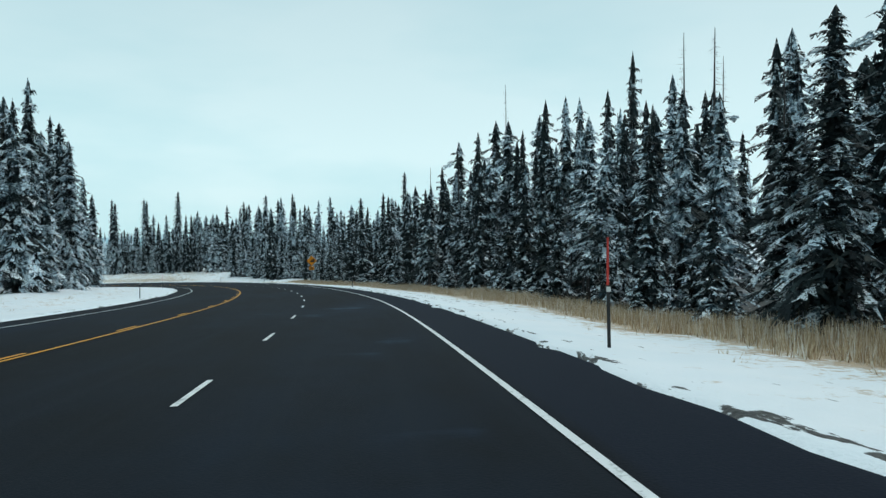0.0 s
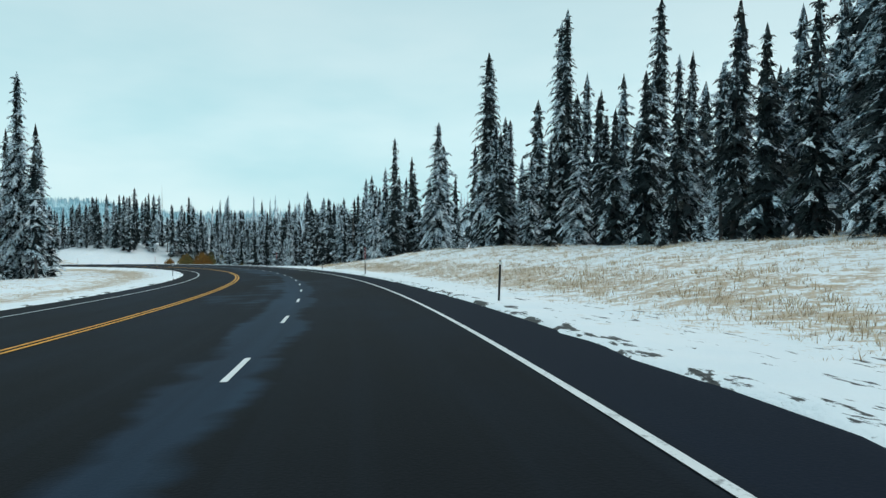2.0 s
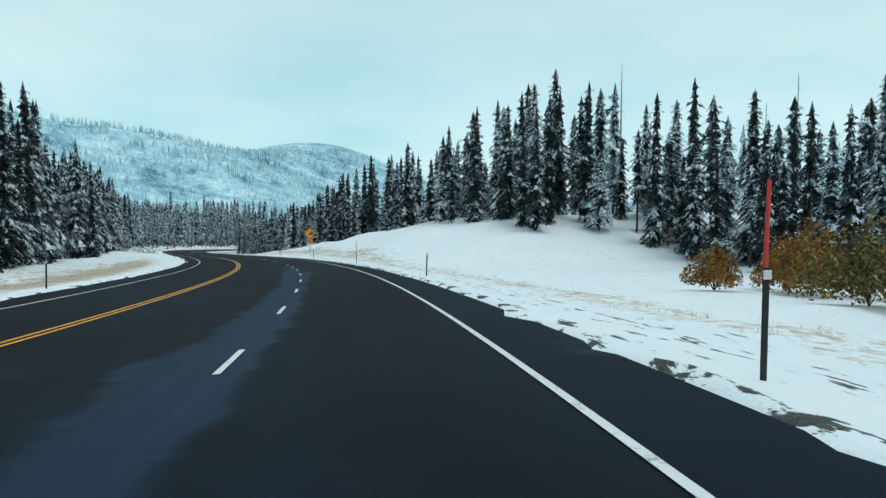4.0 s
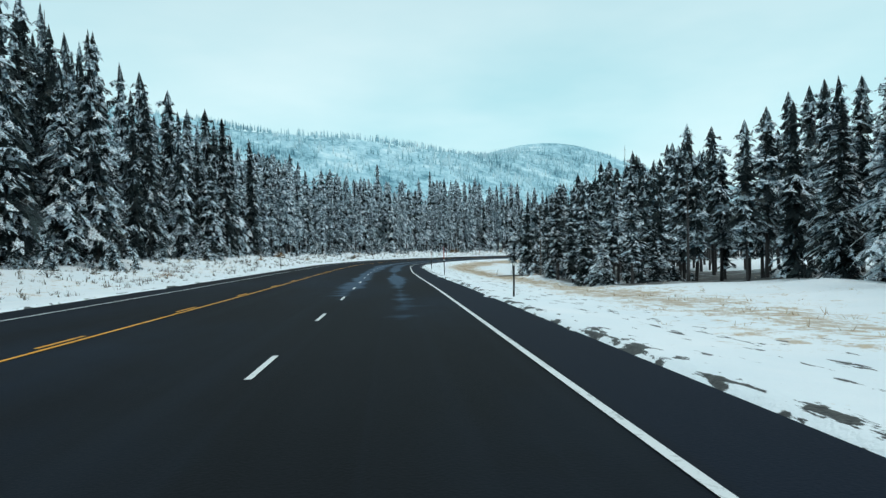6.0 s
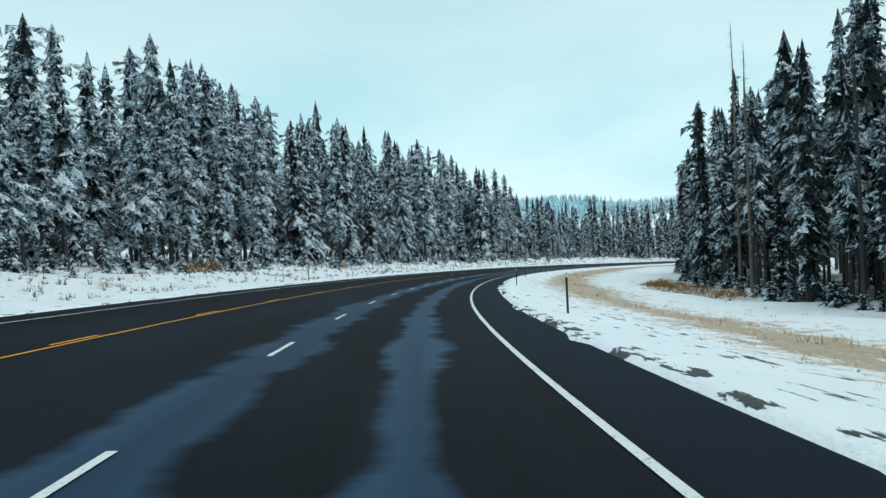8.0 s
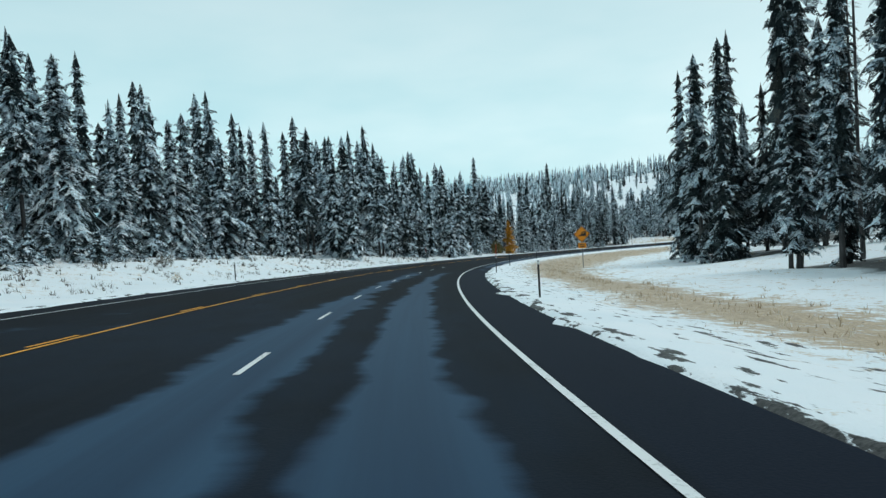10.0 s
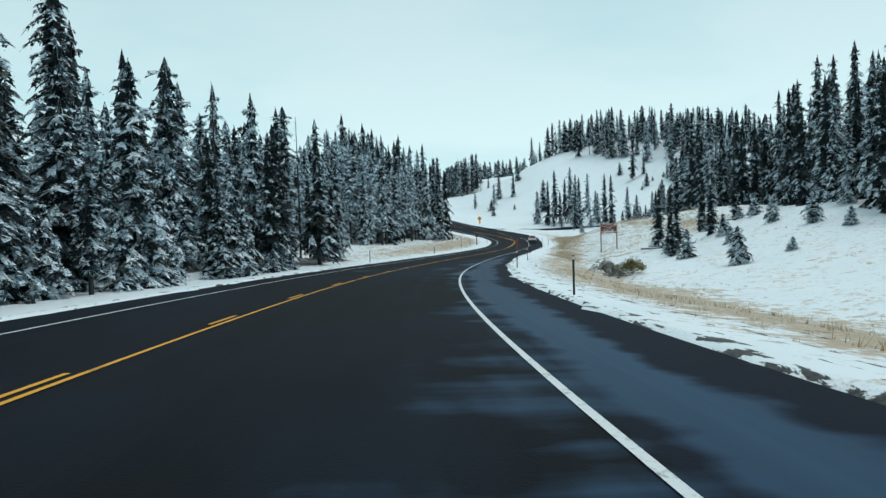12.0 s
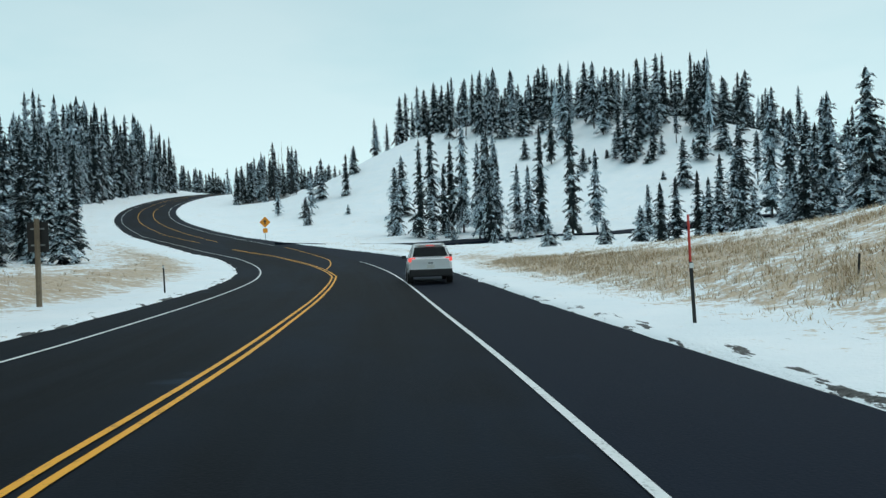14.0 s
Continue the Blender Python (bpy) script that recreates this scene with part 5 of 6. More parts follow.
def autumn_larch():
    """A ragged golden tree: a bent stem, uneven boughs and a spray leaning out low down."""
    x, y, _ = (float(v) for v in at(1005.0, float(left_edge(1005.0)) - 4.2))
    z = ground_one(x, y)
    ob = thing("larch_tree", x, y, z - 0.1, 20, 1.15, "golden autumn tree in front of snowy spruces", "tree")
    t = trunk_arrays(801, 6.1, 0.09, twigs=60)
    part_mesh("trunk", mesh_fast("trunk", *t[:2], [BARK, SNOW], t[2]), ob)
    c = conifer_arrays(802, 6.2, 1.2, 0.1, 34, 9, 0.05, 0.15, 4, 0.9)
    r = np.random.default_rng(803)
    V, F, M, base = [c[0]], [c[1]], [c[2]], len(c[0])
    for h, a, out in ((0.9, 1.2, 1.9), (0.8, 4.4, 1.1), (1.6, 0.2, 1.0), (2.4, 3.4, 0.9), (3.2, 1.5, 0.8), (0.5, 5.2, 1.2)):
        n = 90
        w = r.random(n)[:, None]
        mid = np.array([[math.cos(a) * out, math.sin(a) * out, 0.35]]) * w + (0, 0, h) + r.normal(0, 0.16, (n, 3))
        u, v = r.normal(0, 0.13, (n, 3)), r.normal(0, 0.13, (n, 3))
        V.append(np.stack([mid - u, mid + v, mid + u], 1).reshape(-1, 3))
        F.append(np.arange(3 * n).reshape(-1, 3) + base)
        M.append(np.zeros(n, int))
        base += 3 * n
    part_mesh("crown", mesh_fast("crown", np.concatenate(V), np.concatenate(F), [LARCH, SNOW, LARCH], np.concatenate(M)), ob, "golden needles in ragged sprays")


autumn_larch()
bx, by, _ = at(998.0, float(left_edge(998.0)) - 4.2)
leafy_shrub("willow_bush", float(bx), float(by), 4.4, 2.9, OLIVE, 3600, 61, "yellow-brown autumn bush in front of snowy spruces")
bx, by, _ = at(1001.5, float(left_edge(1001.5)) - 3.0)
leafy_shrub("willow_bush", float(bx), float(by), 2.0, 0.9, WILLOW, 1200, 62, "low rust-orange bush at the foot of snowy spruces")
for i, (s, d, w, h) in enumerate([(757, 10.5, 2.6, 1.3), (761, 11.5, 1.8, 1.0), (752, 9.5, 2.2, 1.2), (671, 3.6, 1.4, 0.8), (674, 4.2, 1.2, 0.7), (692, 6.5, 2.0, 0.9), (640, 7.5, 2.0, 0.9), (905, 7, 2.0, 0.9), (786, 9, 2.2, 1.0)]):
    x, y, _ = at(s, left_edge(s) - d)
    leafy_shrub("willow_bush", float(x), float(y), w, h, WILLOW if i % 2 == 0 else SAGE, 700, 70 + i, "low tawny willow bush on the snowy bank")
for i, (s, d, w, h) in enumerate([(1066, 7.6, 2.6, 1.1), (1064, 9.4, 2.8, 1.2), (1062, 8.0, 2.4, 1.0), (1068, 9.8, 2.4, 0.9), (1094, 17, 2.6, 1.0), (1098, 19, 2.2, 0.9)]):
    x, y, _ = at(s, right_edge(s) + d)
    leafy_shrub("willow_bush", float(x), float(y), w, h, OLIVE if i % 2 else SAGE, 1900, 80 + i, "olive-brown winter shrub in snow and grass")
for i, (s, d, w, h) in enumerate([(335, 8.2, 1.8, 1.3), (337, 9.0, 1.6, 1.2)]):
    x, y, _ = at(s, right_edge(s) + d)
    leafy_shrub("willow_bush", float(x), float(y), w, h, OLIVE, 1300, 90 + i, "olive autumn willow bush under snowy spruces")


for i, (s, d, w) in enumerate([(752, 14.6, 4.2), (757, 14.2, 4.4), (762, 14.8, 4.2), (767, 14.0, 4.0), (748, 15.2, 3.6), (772, 14.4, 4.0), (760, 12.8, 3.4), (777, 14.0, 3.4)]):
    x, y, _ = at(s, float(right_edge(s)) + d)
    leafy_shrub("low_shrub", float(x), float(y), w, 0.85, WILLOW, 1500, 210 + i, "low rust-orange shrub below the dark pines", 6)
for i in range(34):
    s = 548 + i * 10.6 + (i * 7 % 5)
    d = 3.2 + (i * 37 % 11) * 0.55
    x, y, _ = at(s, float(left_edge(s)) - d)
    leafy_shrub("low_shrub", float(x), float(y), 0.8 + (i * 13 % 7) * 0.14, 0.35 + (i * 29 % 5) * 0.11, (SAGE, GRASS, SAGE, WILLOW)[i % 4], 170, 120 + i, "low twiggy shrub poking through the snowy bank", 5)


def grass_tufts():
    """Dry grass standing out of the snow along the verges: one object."""
    r = np.random.default_rng(5)
    n = 330000
    s = r.uniform(-20, 1260, n)
    side = r.random(n) < 0.70
    d = 1.4 + r.random(n) ** 1.3 * 27
    thick = r.random(n) < 0.30
    s = np.where(thick, np.where(r.random(n) < 0.62, r.uniform(1106, 1192, n), r.uniform(188, 280, n)), s)
    side |= thick
    verge = r.random(n) < 0.10
    s = np.where(verge, r.uniform(-20, 125, n), s)
    d = np.where(verge, r.normal(7.0, 1.0, n).clip(4.5, 10), d)
    side |= verge
    bare, g = bare_mask(s, d, side, 0, 0)
    lat = np.where(side, right_edge(s) + d, left_edge(s) - d)
    p = at(s, lat)
    patch = 0.5 + 0.5 * np.sin(p[:, 0] * 0.9 + 2 * np.sin(p[:, 1] * 0.6)) * np.sin(p[:, 1] * 0.8 + p[:, 0] * 0.35)
    patch *= 0.55 + 0.45 * np.sin(p[:, 0] * 2.7 + 1.5 * np.sin(p[:, 1] * 1.9)) * np.sin(p[:, 1] * 2.3)
    meadow = side & (((s > 1106) & (s < 1192)) | ((s > 188) & (s < 280))) & (d > 2.5)
    keep = r.random(n) < (bare - 0.08).clip(0, 1) * (0.15 + 1.3 * patch) * np.where(meadow, 1.9, np.where(verge, 1.6, 0.8))
    s, lat, p, bare, meadow, verge = s[keep], lat[keep], p[keep], bare[keep], meadow[keep], verge[keep]
    z, _ = land(s, lat, s, p[:, 0], p[:, 1])
    m, q = len(s), 7
    a, l = r.uniform(0, 6.28, (m, q)), r.uniform(0.04, 0.20, (m, q))
    h = (r.uniform(0.07, 0.20, m) * (0.7 + 0.6 * bare) * np.where(meadow, 1.15, np.where(verge, 2.3, 1.0)))[:, None] * r.uniform(0.5, 1.25, (m, q))
    o = r.normal(0, 0.09, (m, q, 2))
    x, y, zz = p[:, 0, None] + o[..., 0], p[:, 1, None] + o[..., 1], np.broadcast_to(z[:, None] - 0.03, (m, q))
    c, sn, w = np.cos(a), np.sin(a), np.where(meadow, 0.013, 0.014)[:, None]
    V = np.stack([np.stack([x - sn * w, y + c * w, zz], -1), np.stack([x + sn * w, y - c * w, zz], -1), np.stack([x + c * l, y + sn * l, zz + h], -1)], 2).reshape(-1, 3)
    F = np.arange(len(V)).reshape(-1, 3)
    me = mesh_fast("dry_grass", V, F, [GRASS], np.zeros(len(F), int))
    tagged(new("dry_grass", me), "dry straw-coloured grass standing out of the snow", "grass", "", "stuff")


grass_tufts()


def bank_weeds():
    """Dark dry stalks and seedlings poking through the snow of the left bank: one object."""
    r = np.random.default_rng(15)
    n = 9000
    s, d = r.uniform(555, 965, n), 1.6 + 12 * r.random(n) ** 0.9
    lat = left_edge(s) - d
    p = at(s, lat)
    clump = np.sin(p[:, 0] * 0.8 + 2 * np.sin(p[:, 1] * 0.5)) * np.sin(p[:, 1] * 0.7 + p[:, 0] * 0.3)
    keep = r.random(n) < 0.25 + 0.75 * (clump > 0.15)
    s, lat, p = s[keep], lat[keep], p[keep]
    z, _ = land(s, lat, s, p[:, 0], p[:, 1])
    m, q = len(s), 9
    a, l = r.uniform(0, 6.28, (m, q)), r.uniform(0.03, 0.22, (m, q))
    h = r.uniform(0.10, 0.42, m)[:, None] * r.uniform(0.4, 1.1, (m, q))
    o = r.normal(0, 0.06, (m, q, 2))
    x, y, zz = p[:, 0, None] + o[..., 0], p[:, 1, None] + o[..., 1], np.broadcast_to(z[:, None] - 0.03, (m, q))
    c, sn, w = np.cos(a), np.sin(a), 0.022
    V = np.stack([np.stack([x - sn * w, y + c * w, zz], -1), np.stack([x + sn * w, y - c * w, zz], -1), np.stack([x + c * l, y + sn * l, zz + h], -1)], 2).reshape(-1, 3)
    F = np.arange(len(V)).reshape(-1, 3)
    me = mesh_fast("bank_weeds", V, F, [SAGE], np.zeros(len(F), int))
    tagged(new("bank_weeds", me), "dry weeds and twigs poking through the snowy bank", "weeds", "", "stuff")


bank_weeds()

# ---------------------------------------------------------------- posts and signs


def delineator(s, lat, pole, lean=0.0, label=""):
    x, y, _ = at(s, lat)
    z = ground_one(x, y)
    ob = thing("marker_post", float(x), float(y), z, heading(s), 1, label or ("dark roadside marker post with a tall red snow pole" if pole else "slim dark roadside marker post with a reflector"),
               "road post", "roadside marker posts", "", (0, lean))
    part("post", box(0, 0, 0.42, 0.06, 0.03, 1.5, 0.008), POST_STEEL, ob)
    part("reflector", box(0, -0.022, 1.10, 0.08, 0.02, 0.09, 0.004), REFLECTOR, ob, "white reflector")
    if pole:
        part("pole", tube((0, 0.025, 1.0), (0.02, 0.025, 2.02), 0.026, 0.020, 7), RED_POLE, ob, "red fibreglass snow pole")


SEEN = [(12.1, 1.0, 1), (69.3, 1.3, 0), (123.6, 1.0, 0), (152.0, 0.8, 0), (179.5, 1.1, 0), (203.1, 0.7, 0), (235.6, 0.6, 1), (257.3, 0.5, 0), (287.5, 0.7, 1), (340.4, 1.0, 0), (368.8, 0.8, 1), (395.0, 1.1, 0),
        (583.2, 0.6, 1), (606.6, 0.7, 0), (637.6, 0.9, 1), (666.6, 0.8, 1), (718.4, 1.1, 0), (906.5, 0.7, 1), (927.3, 1.0, 0), (956.4, 0.9, 0), (983.0, 1.2, 1), (1006.9, 1.4, 0), (1029.2, 0.5, 0), (1055.4, 0.6, 1),
        (1079.6, 1.5, 0), (1104.9, 0.5, 0), (1131.1, 0.8, 1), (1158.2, 1.2, 1)]
for i, ((s, d, pole), (s2, d2, _)) in enumerate(zip(SEEN, SEEN[1:] + [(1186, 1.8, 0)])):
    n = max(1, round((s2 - s) / 27)) if s2 - s > 100 else 1
    for k in range(n):
        w = k / n
        delineator(s + (s2 - s) * w, float(right_edge(s + (s2 - s) * w)) + d + (d2 - d) * w, bool(pole) if k == 0 else (i + k) % 3 == 0, (-1, 1, 2, -2, 0, 1.5)[(i + k) % 6])
for i, s in enumerate((55, 112, 168, 260, 308, 366, 392, 474, 530, 609, 642, 698, 754, 810, 866, 902, 956, 1015, 1072, 1175)):
    delineator(float(s), float(left_edge(s)) - 0.9, i in (1, 7, 12, 16), (1, -1, 0)[i % 3])
for s, d, pole in ((1105, 1.5, False), (1134, 2.3, True), (1155, 3.2, True), (1165, 2.6, True)):
    delineator(s, float(left_edge(s)) - d, pole, 2)


def grade_sign(s, lat, up=0.0, size=1.0):
    """A diamond steep-grade warning sign with a square plate under it."""
    x, y, _ = at(s, lat)
    z = ground_one(x, y)
    ob = thing("warning_sign", float(x), float(y), z + up, heading(s), size, "amber diamond steep-grade warning sign on a steel post", "road sign", "warning signs")
    part("post", box(0, 0, 1.4, 0.09, 0.09, 5.0, 0.01), GALVANISED, ob)
    r = 0.86
    face = part("diamond", plate([(0, 3.05 - r), (r, 3.05), (0, 3.05 + r), (-r, 3.05)], -0.075, -0.06), AMBER, ob, "amber diamond sign face")
    part("symbol", plate([(-0.40, 2.85), (0.46, 2.85), (0.46, 3.30), (0.30, 3.36), (0.12, 3.34)], -0.083, -0.076), BLACK, face, "black hill symbol")
    for k, (cx, cz) in enumerate(((-0.12, 3.05), (0.18, 3.16))):
        part("truck_mark", plate([(cx - 0.1, cz - 0.08), (cx + 0.1, cz), (cx + 0.08, cz + 0.07), (cx - 0.12, cz - 0.01)], -0.09, -0.084), AMBER, face)
    edge = 0.04
    for k in range(4):
        a0, a1 = math.radians(90 * k), math.radians(90 * (k + 1))
        pts = [(0.80 * math.cos(a0), 3.05 + 0.80 * math.sin(a0)), (0.80 * math.cos(a1), 3.05 + 0.80 * math.sin(a1)),
               ((0.80 - edge) * math.cos(a1), 3.05 + (0.80 - edge) * math.sin(a1)), ((0.80 - edge) * math.cos(a0), 3.05 + (0.80 - edge) * math.sin(a0))]
        part("border", plate(pts, -0.081, -0.076), BLACK, face)
    low = part("plaque", plate([(-0.42, 1.55), (0.42, 1.55), (0.42, 2.12), (-0.42, 2.12)], -0.075, -0.06), AMBER, ob, "amber plate with dark writing")
    for k, (cx, cz, w) in enumerate(((-0.12, 1.95, 0.28), (0.14, 1.95, 0.14), (0.0, 1.74, 0.5))):
        part("writing_bar", plate([(cx - w / 2, cz - 0.055), (cx + w / 2, cz - 0.055), (cx + w / 2, cz + 0.055), (cx - w / 2, cz + 0.055)], -0.082, -0.076), BLACK, low)


grade_sign(115, 8.1, 0.6)
grade_sign(472, 6.2)
grade_sign(945, 9.9, 0.6, 1.12)


def small_sign(s, lat):
    x, y, _ = at(s, lat)
    ob = thing("warning_sign", float(x), float(y), ground_one(x, y), heading(s), 1, "small amber diamond warning sign with an arrow", "road sign", "warning signs")
    part("post", box(0, 0, 1.3, 0.08, 0.08, 3.0, 0.01), GALVANISED, ob)
    face = part("diamond", plate([(0, 1.7), (0.85, 2.55), (0, 3.4), (-0.85, 2.55)], -0.06, -0.045), AMBER, ob, "amber diamond sign face")
    part("arrow", plate([(-0.08, 2.2), (0.08, 2.2), (0.08, 2.6), (0.28, 2.6), (0, 2.95), (-0.28, 2.6), (-0.08, 2.6)], -0.066, -0.061), BLACK, face)
    part("plaque", plate([(-0.35, 0.95), (0.35, 0.95), (0.35, 1.6), (-0.35, 1.6)], -0.06, -0.045), AMBER, ob)


small_sign(1256, 4.0)


def letters(name, text, size, x, z, y, material, parent):
    cu = bpy.data.curves.new(name, "FONT")
    cu.body, cu.size, cu.align_x, cu.align_y, cu.extrude = text, size * S, "CENTER", "CENTER", 0.004 * S
    cu.space_character = 1.08
    tmp = bpy.data.objects.new(name, cu)
    scene.collection.objects.link(tmp)
    dg = bpy.context.evaluated_depsgraph_get()
    me = bpy.data.meshes.new_from_object(tmp.evaluated_get(dg))
    bpy.data.objects.remove(tmp)
    bpy.data.curves.remove(cu)
    me.materials.clear()
    me.materials.append(material)
    me.transform(Matrix.Translation((x * S, y * S, z * S)) @ Matrix.Rotation(math.pi / 2, 4, "X"))
    ob = new(name, me)
    ob.parent = parent
    return ob


def recreation_sign(x, y, turn):
    z = ground_one(x, y)
    ob = thing("recreation_sign", x, y, z, turn, 1, "brown recreation-area sign with white lettering on wooden posts", "road sign")
    for k in (-1.15, 1.15):
        part("post", box(k, 0, 1.7, 0.14, 0.14, 4.4, 0.015), WOOD_POST, ob, "wooden sign post")
    board = part("board", box(0, -0.10, 3.35, 2.45, 0.05, 1.25, 0.02), BROWN, ob, "brown sign board")
    for (cx, cz, w, h) in ((0, 3.945, 2.36, 0.03), (0, 2.755, 2.36, 0.03), (-1.175, 3.35, 0.03, 1.2), (1.175, 3.35, 0.03, 1.2)):
        part("border", box(cx, -0.128, cz, w, 0.006, h), SIGN_WHITE, board)
    letters("lettering", "TURPIN MEADOW", 0.235, -0.08, 3.78, -0.128, SIGN_WHITE, board)
    letters("lettering", "RECREATION AREA", 0.235, -0.08, 3.55, -0.128, SIGN_WHITE, board)
    part("arrow", plate([(-0.30, 3.28), (0.20, 3.28), (0.20, 3.22), (0.42, 3.31), (0.20, 3.40), (0.20, 3.34), (-0.30, 3.34)], -0.136, -0.128), SIGN_WHITE, board, "white arrow")
    for i in range(4):
        cx = -0.57 + 0.38 * i
        sq = part("symbol", box(cx, -0.129, 2.97, 0.31, 0.008, 0.31), SIGN_WHITE, board, "white square symbol")
        inner = part("symbol_field", box(cx, -0.135, 2.97, 0.27, 0.006, 0.27), BROWN, sq)
    part("symbol_mark", plate([(-0.67, 2.87), (-0.47, 2.87), (-0.57, 3.07)], -0.146, -0.139), SIGN_WHITE, board)
    part("symbol_mark", box(-0.24, -0.142, 2.97, 0.05, 0.006, 0.2), SIGN_WHITE, board)
    part("symbol_mark", box(-0.15, -0.142, 2.97, 0.05, 0.006, 0.2), SIGN_WHITE, board)
    letters("symbol_mark", "?", 0.26, 0.19, 2.97, -0.142, SIGN_WHITE, board)
    part("symbol_mark", plate([(0.48, 2.88), (0.68, 2.88), (0.68, 2.95), (0.55, 2.97), (0.48, 3.07)], -0.146, -0.139), SIGN_WHITE, board)
    part("shield", plate([(0.90, 3.68), (1.10, 3.68), (1.12, 3.85), (1.0, 3.88), (0.88, 3.85)], -0.135, -0.128), SIGN_WHITE, board, "white route shield")
    low = part("lower_board", box(0, -0.10, 2.56, 2.45, 0.05, 0.16, 0.015), BROWN, ob, "narrow brown board")
    part("snow_line", box(0, -0.10, 2.68, 2.40, 0.08, 0.07, 0.02), SNOW, ob, "snow lying on the lower board")
    for cx, w in ((-0.5, 0.5), (0.1, 0.3), (0.55, 0.35)):
        part("writing_bar", box(cx, -0.128, 2.56, w, 0.006, 0.07), SIGN_WHITE, low)


recreation_sign(-739.0, 601.1, heading(1115.0) - 10)


def sign_from_behind(s, lat):
    """A plate for the oncoming lane, its dark back turned this way."""
    x, y, _ = at(s, lat)
    ob = thing("road_sign", float(x), float(y), ground_one(x, y), heading(s), 1, "road sign turned away, dark back on a weathered wooden post", "road sign")
    part("post", tube((0, 0, -0.4), (0.02, 0, 2.75), 0.085, 0.075, 10), WOOD_POST, ob, "weathered wooden post")
    part("snow_cap", tube((0.02, 0, 2.75), (0.02, 0, 2.85), 0.10, 0.04, 10), SNOW, ob)
    back = part("sign_back", box(0, 0.10, 2.20, 0.62, 0.02, 0.92, 0.008), BLACK, ob, "dark sign back")
    for cz in (1.95, 2.45):
        part("bracket", box(0, 0.085, cz, 0.40, 0.02, 0.05), GALVANISED, back)


sign_from_behind(1168.8, -11.75)
for k, (s, o) in enumerate(((1159, 5.0), (1158, 5.8), (1157, 6.6))):
    x, y, _ = at(s, float(right_edge(s)) + o)
    ob = thing("stake", float(x), float(y), ground_one(x, y), 0, 1, "short dark stake sticking out of the snow", "stake", "stakes", "", (0, (4, -2, 9)[k]))
    part("rod", tube((0, 0, -0.2), (0.02, 0, 0.45), 0.03, 0.022, 6), POST_STEEL, ob)


def fallen_log(s, d, length, turn, thick):
    """A fallen trunk with snow along its top."""
    x, y, _ = at(s, float(right_edge(s)) + d)
    x, y = float(x), float(y)
    ob = thing("fallen_log", x, y, ground_one(x, y) + 0.12, turn, 1, "fallen grey tree trunk half buried in snow", "log", "fallen logs")
    part("trunk", tube((-length / 2, 0, 0), (length / 2, 0.1, 0.1), thick, thick * 0.5, 8), SNAG_WOOD, ob)
    part("snow_ridge", tube((-length * 0.45, 0, thick * 0.75), (length * 0.45, 0.09, 0.1 + thick * 0.4), thick * 0.5, thick * 0.25, 6), GROUND, ob, "snow lying along the trunk")
    for k in (-0.2, 0.15, 0.3):
        part("branch_stub", tube((length * k, 0, 0.05), (length * k + 0.2, 0.3, 0.55), 0.03, 0.012, 5), SNAG_WOOD, ob)


for s, d, length, turn, thick in ((604, 9.5, 5, 100, 0.13), (598, 7.5, 6, 85, 0.12), (610, 12, 4, 60, 0.12), (1096, 17, 6, 10, 0.10), (1092, 19, 4, -25, 0.09), (1100, 24, 5, 5, 0.10), (1104, 26, 3.5, 30, 0.09)):
    fallen_log(s, d, length, turn, thick)

# ---------------------------------------------------------------- the car ahead


def loft(sections):
    """A skin over cross-sections, each a list of (x, z) at a y; both ends closed."""
    bm = bmesh.new()
    rings = [[bm.verts.new((x, y, z)) for x, z in pts] for y, pts in sections]
    n = len(rings[0])
    for a, b in zip(rings, rings[1:]):
        for i in range(n):
            bm.faces.new((a[i], a[(i + 1) % n], b[(i + 1) % n], b[i]))
    bm.faces.new(rings[0][::-1])
    bm.faces.new(rings[-1])
    bmesh.ops.recalc_face_normals(bm, faces=bm.faces)
    return bm


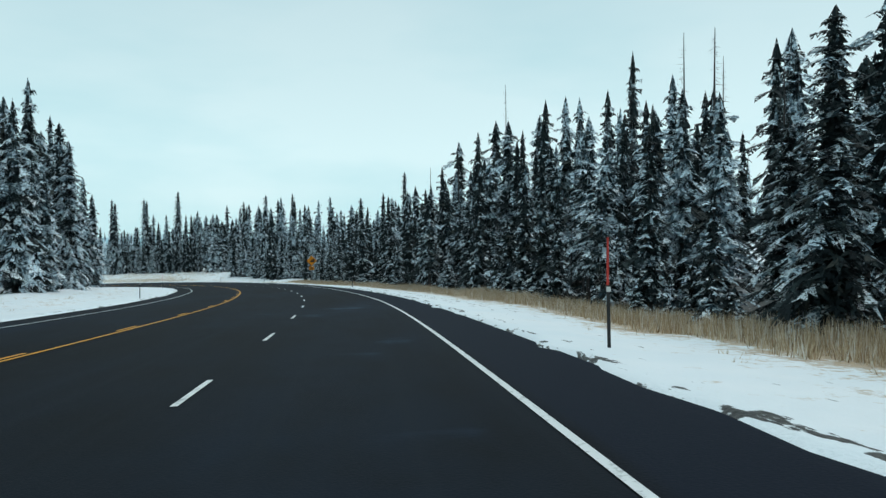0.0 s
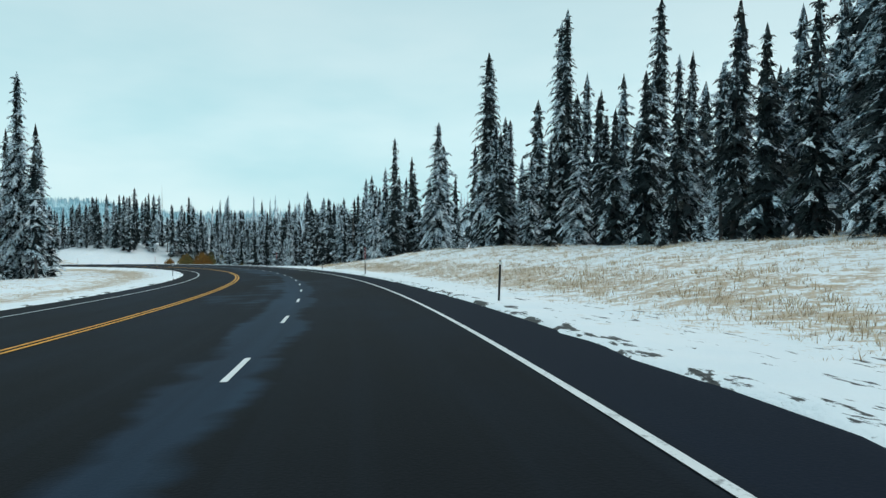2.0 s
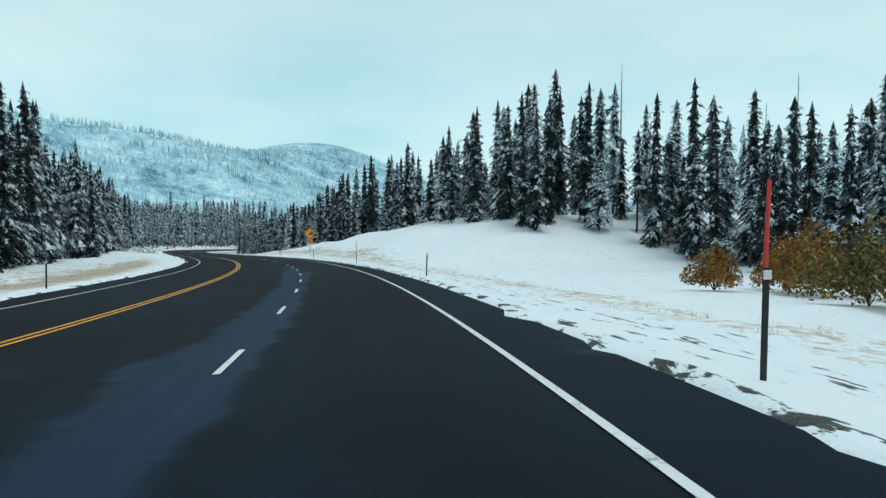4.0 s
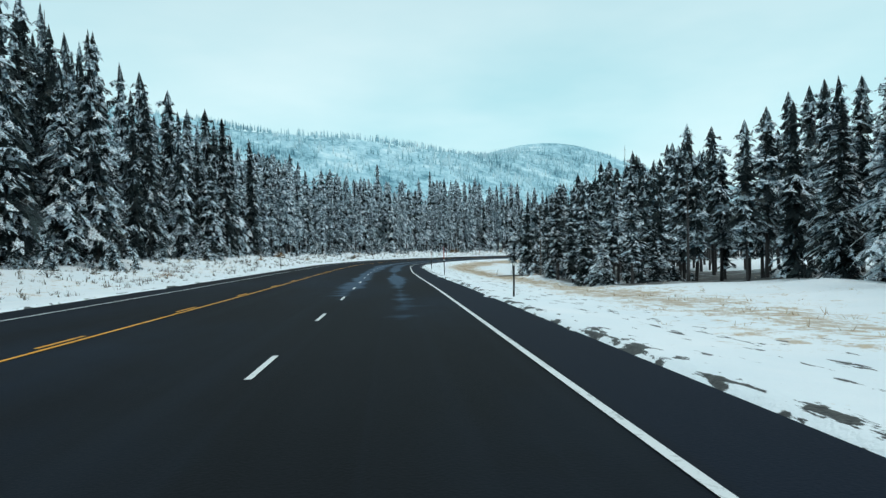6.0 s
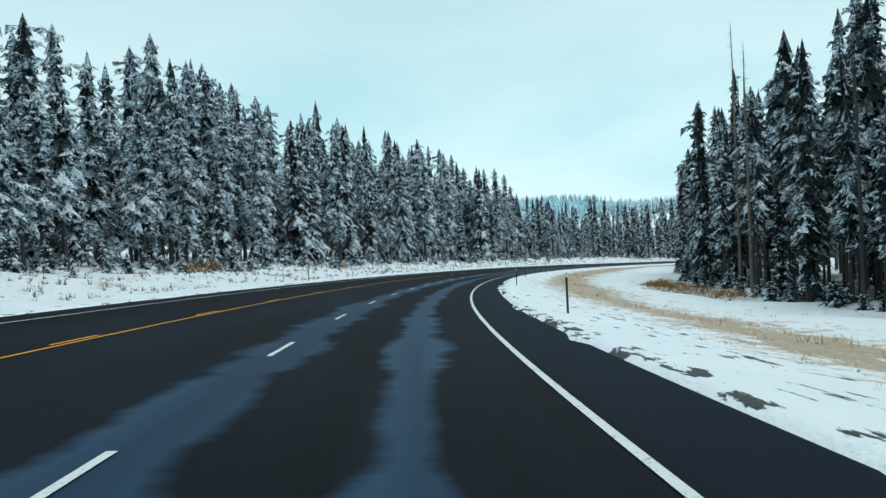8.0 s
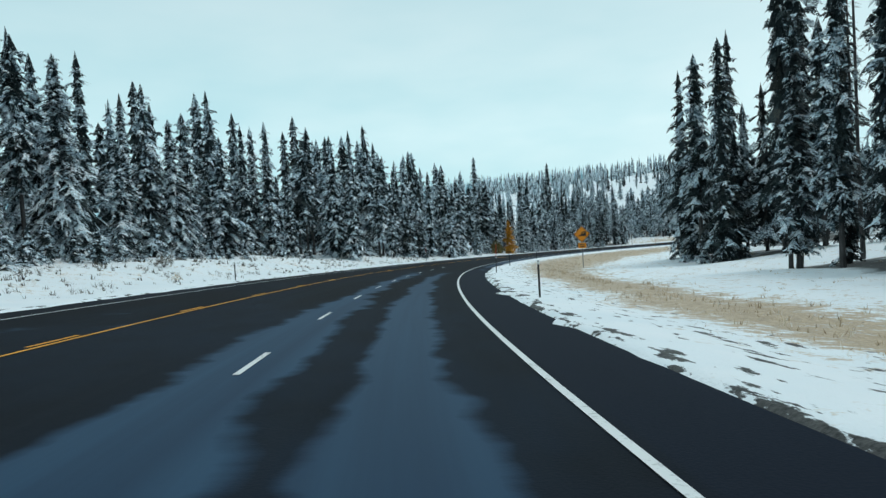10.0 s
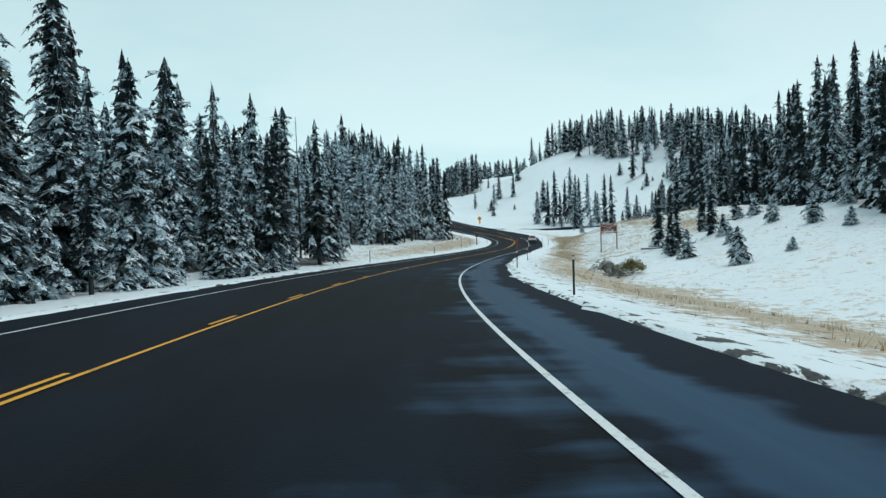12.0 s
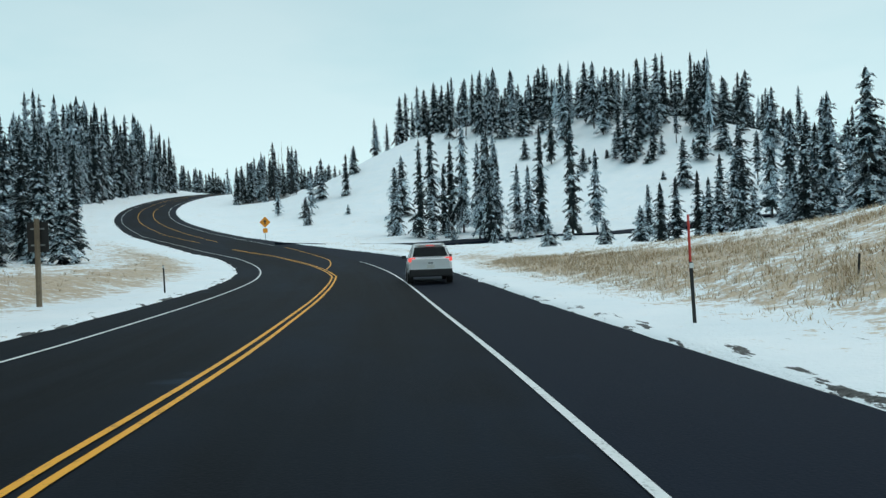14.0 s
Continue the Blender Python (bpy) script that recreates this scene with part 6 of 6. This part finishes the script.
def suv(s, lat, turn):
    p = at(s, lat)
    ob = thing("suv_car", float(p[0]), float(p[1]), float(p[2]), turn, 1, "white compact SUV with red tail lights lit on the road", "car", "", "", (0, math.degrees(float(np.interp(s, STATION, BANK)))))

    def sec(half, low, belt, w_low):
        return [(-w_low, low), (-half, low + 0.16), (-half, belt - 0.22), (-half + 0.05, belt), (half - 0.05, belt), (half, belt - 0.22), (half, low + 0.16), (w_low, low)]
    body = part("body", loft([(-2.22, sec(0.78, 0.42, 1.02, 0.70)), (-2.08, sec(0.88, 0.36, 1.06, 0.80)), (-1.4, sec(0.92, 0.30, 1.07, 0.85)), (0.0, sec(0.92, 0.28, 1.04, 0.85)),
                              (1.1, sec(0.91, 0.28, 1.00, 0.85)), (1.9, sec(0.86, 0.32, 0.88, 0.78)), (2.24, sec(0.70, 0.42, 0.70, 0.62))]), CAR_WHITE, ob, "white painted body")

    def cab(half, z0, z1, top):
        return [(-half, z0), (-top, z1 - 0.06), (-top + 0.12, z1), (top - 0.12, z1), (top, z1 - 0.06), (half, z0)]
    part("roof", loft([(-2.02, cab(0.80, 1.04, 1.10, 0.76)), (-1.80, cab(0.84, 1.04, 1.52, 0.64)), (-1.5, cab(0.85, 1.04, 1.63, 0.66)), (-0.3, cab(0.86, 1.03, 1.66, 0.68)),
                       (0.45, cab(0.84, 1.02, 1.58, 0.64)), (1.15, cab(0.80, 0.98, 1.02, 0.70))]), CAR_WHITE, ob)
    bm = bmesh.new()
    bm.faces.new([bm.verts.new(v) for v in ((-0.72, -2.035, 1.12), (0.72, -2.035, 1.12), (0.61, -1.835, 1.50), (-0.61, -1.835, 1.50))])
    bmesh.ops.solidify(bm, geom=bm.faces[:], thickness=0.03)
    part("rear_window", bm, CAR_GLASS, ob, "dark tinted rear window")
    for k in (-1, 1):
        bm = bmesh.new()
        q = [bm.verts.new(v) for v in ((k * 0.855, -1.75, 1.10), (k * 0.855, 0.75, 1.08), (k * 0.70, 0.35, 1.50), (k * 0.685, -1.55, 1.52))]
        bm.faces.new(q)
        bmesh.ops.solidify(bm, geom=bm.faces[:], thickness=0.02)
        part("side_window", bm, CAR_GLASS, ob)
        part("tail_light", box(k * 0.755, -2.07, 1.0, 0.28, 0.24, 0.17, 0.05), TAIL_RED, ob, "lit red tail light")
        part("roof_rail", tube((k * 0.62, -1.5, 1.67), (k * 0.62, 0.2, 1.68), 0.025, 0.025, 6), CAR_TRIM, ob)
        part("mirror", box(k * 1.02, 0.72, 1.08, 0.20, 0.12, 0.14, 0.03), CAR_TRIM, ob)
        for wy in (-1.35, 1.35):
            wheel = part("wheel", tube((k * 0.70, wy, 0.345), (k * 0.93, wy, 0.345), 0.345, 0.345, 24), RUBBER, ob, "black tyre")
            part("rim", tube((k * 0.92, wy, 0.345), (k * 0.945, wy, 0.345), 0.23, 0.21, 16), RIM, wheel)
    part("bumper", box(0, -2.17, 0.46, 1.74, 0.20, 0.30, 0.06), CAR_TRIM, ob, "black lower bumper")
    part("spoiler", box(0, -1.78, 1.60, 1.20, 0.26, 0.05, 0.02), CAR_WHITE, ob)
    part("brake_lamp", box(0, -1.90, 1.575, 0.30, 0.04, 0.03, 0.008), TAIL_RED, ob)
    part("badge", box(0, -2.225, 0.86, 0.20, 0.015, 0.08, 0.02), RIM, ob)
    part("number_plate", box(0, -2.225, 0.72, 0.32, 0.012, 0.15, 0.005), REFLECTOR, ob, "pale number plate")
    return ob


suv(1176.5, 1.0, heading(1174) - 3)
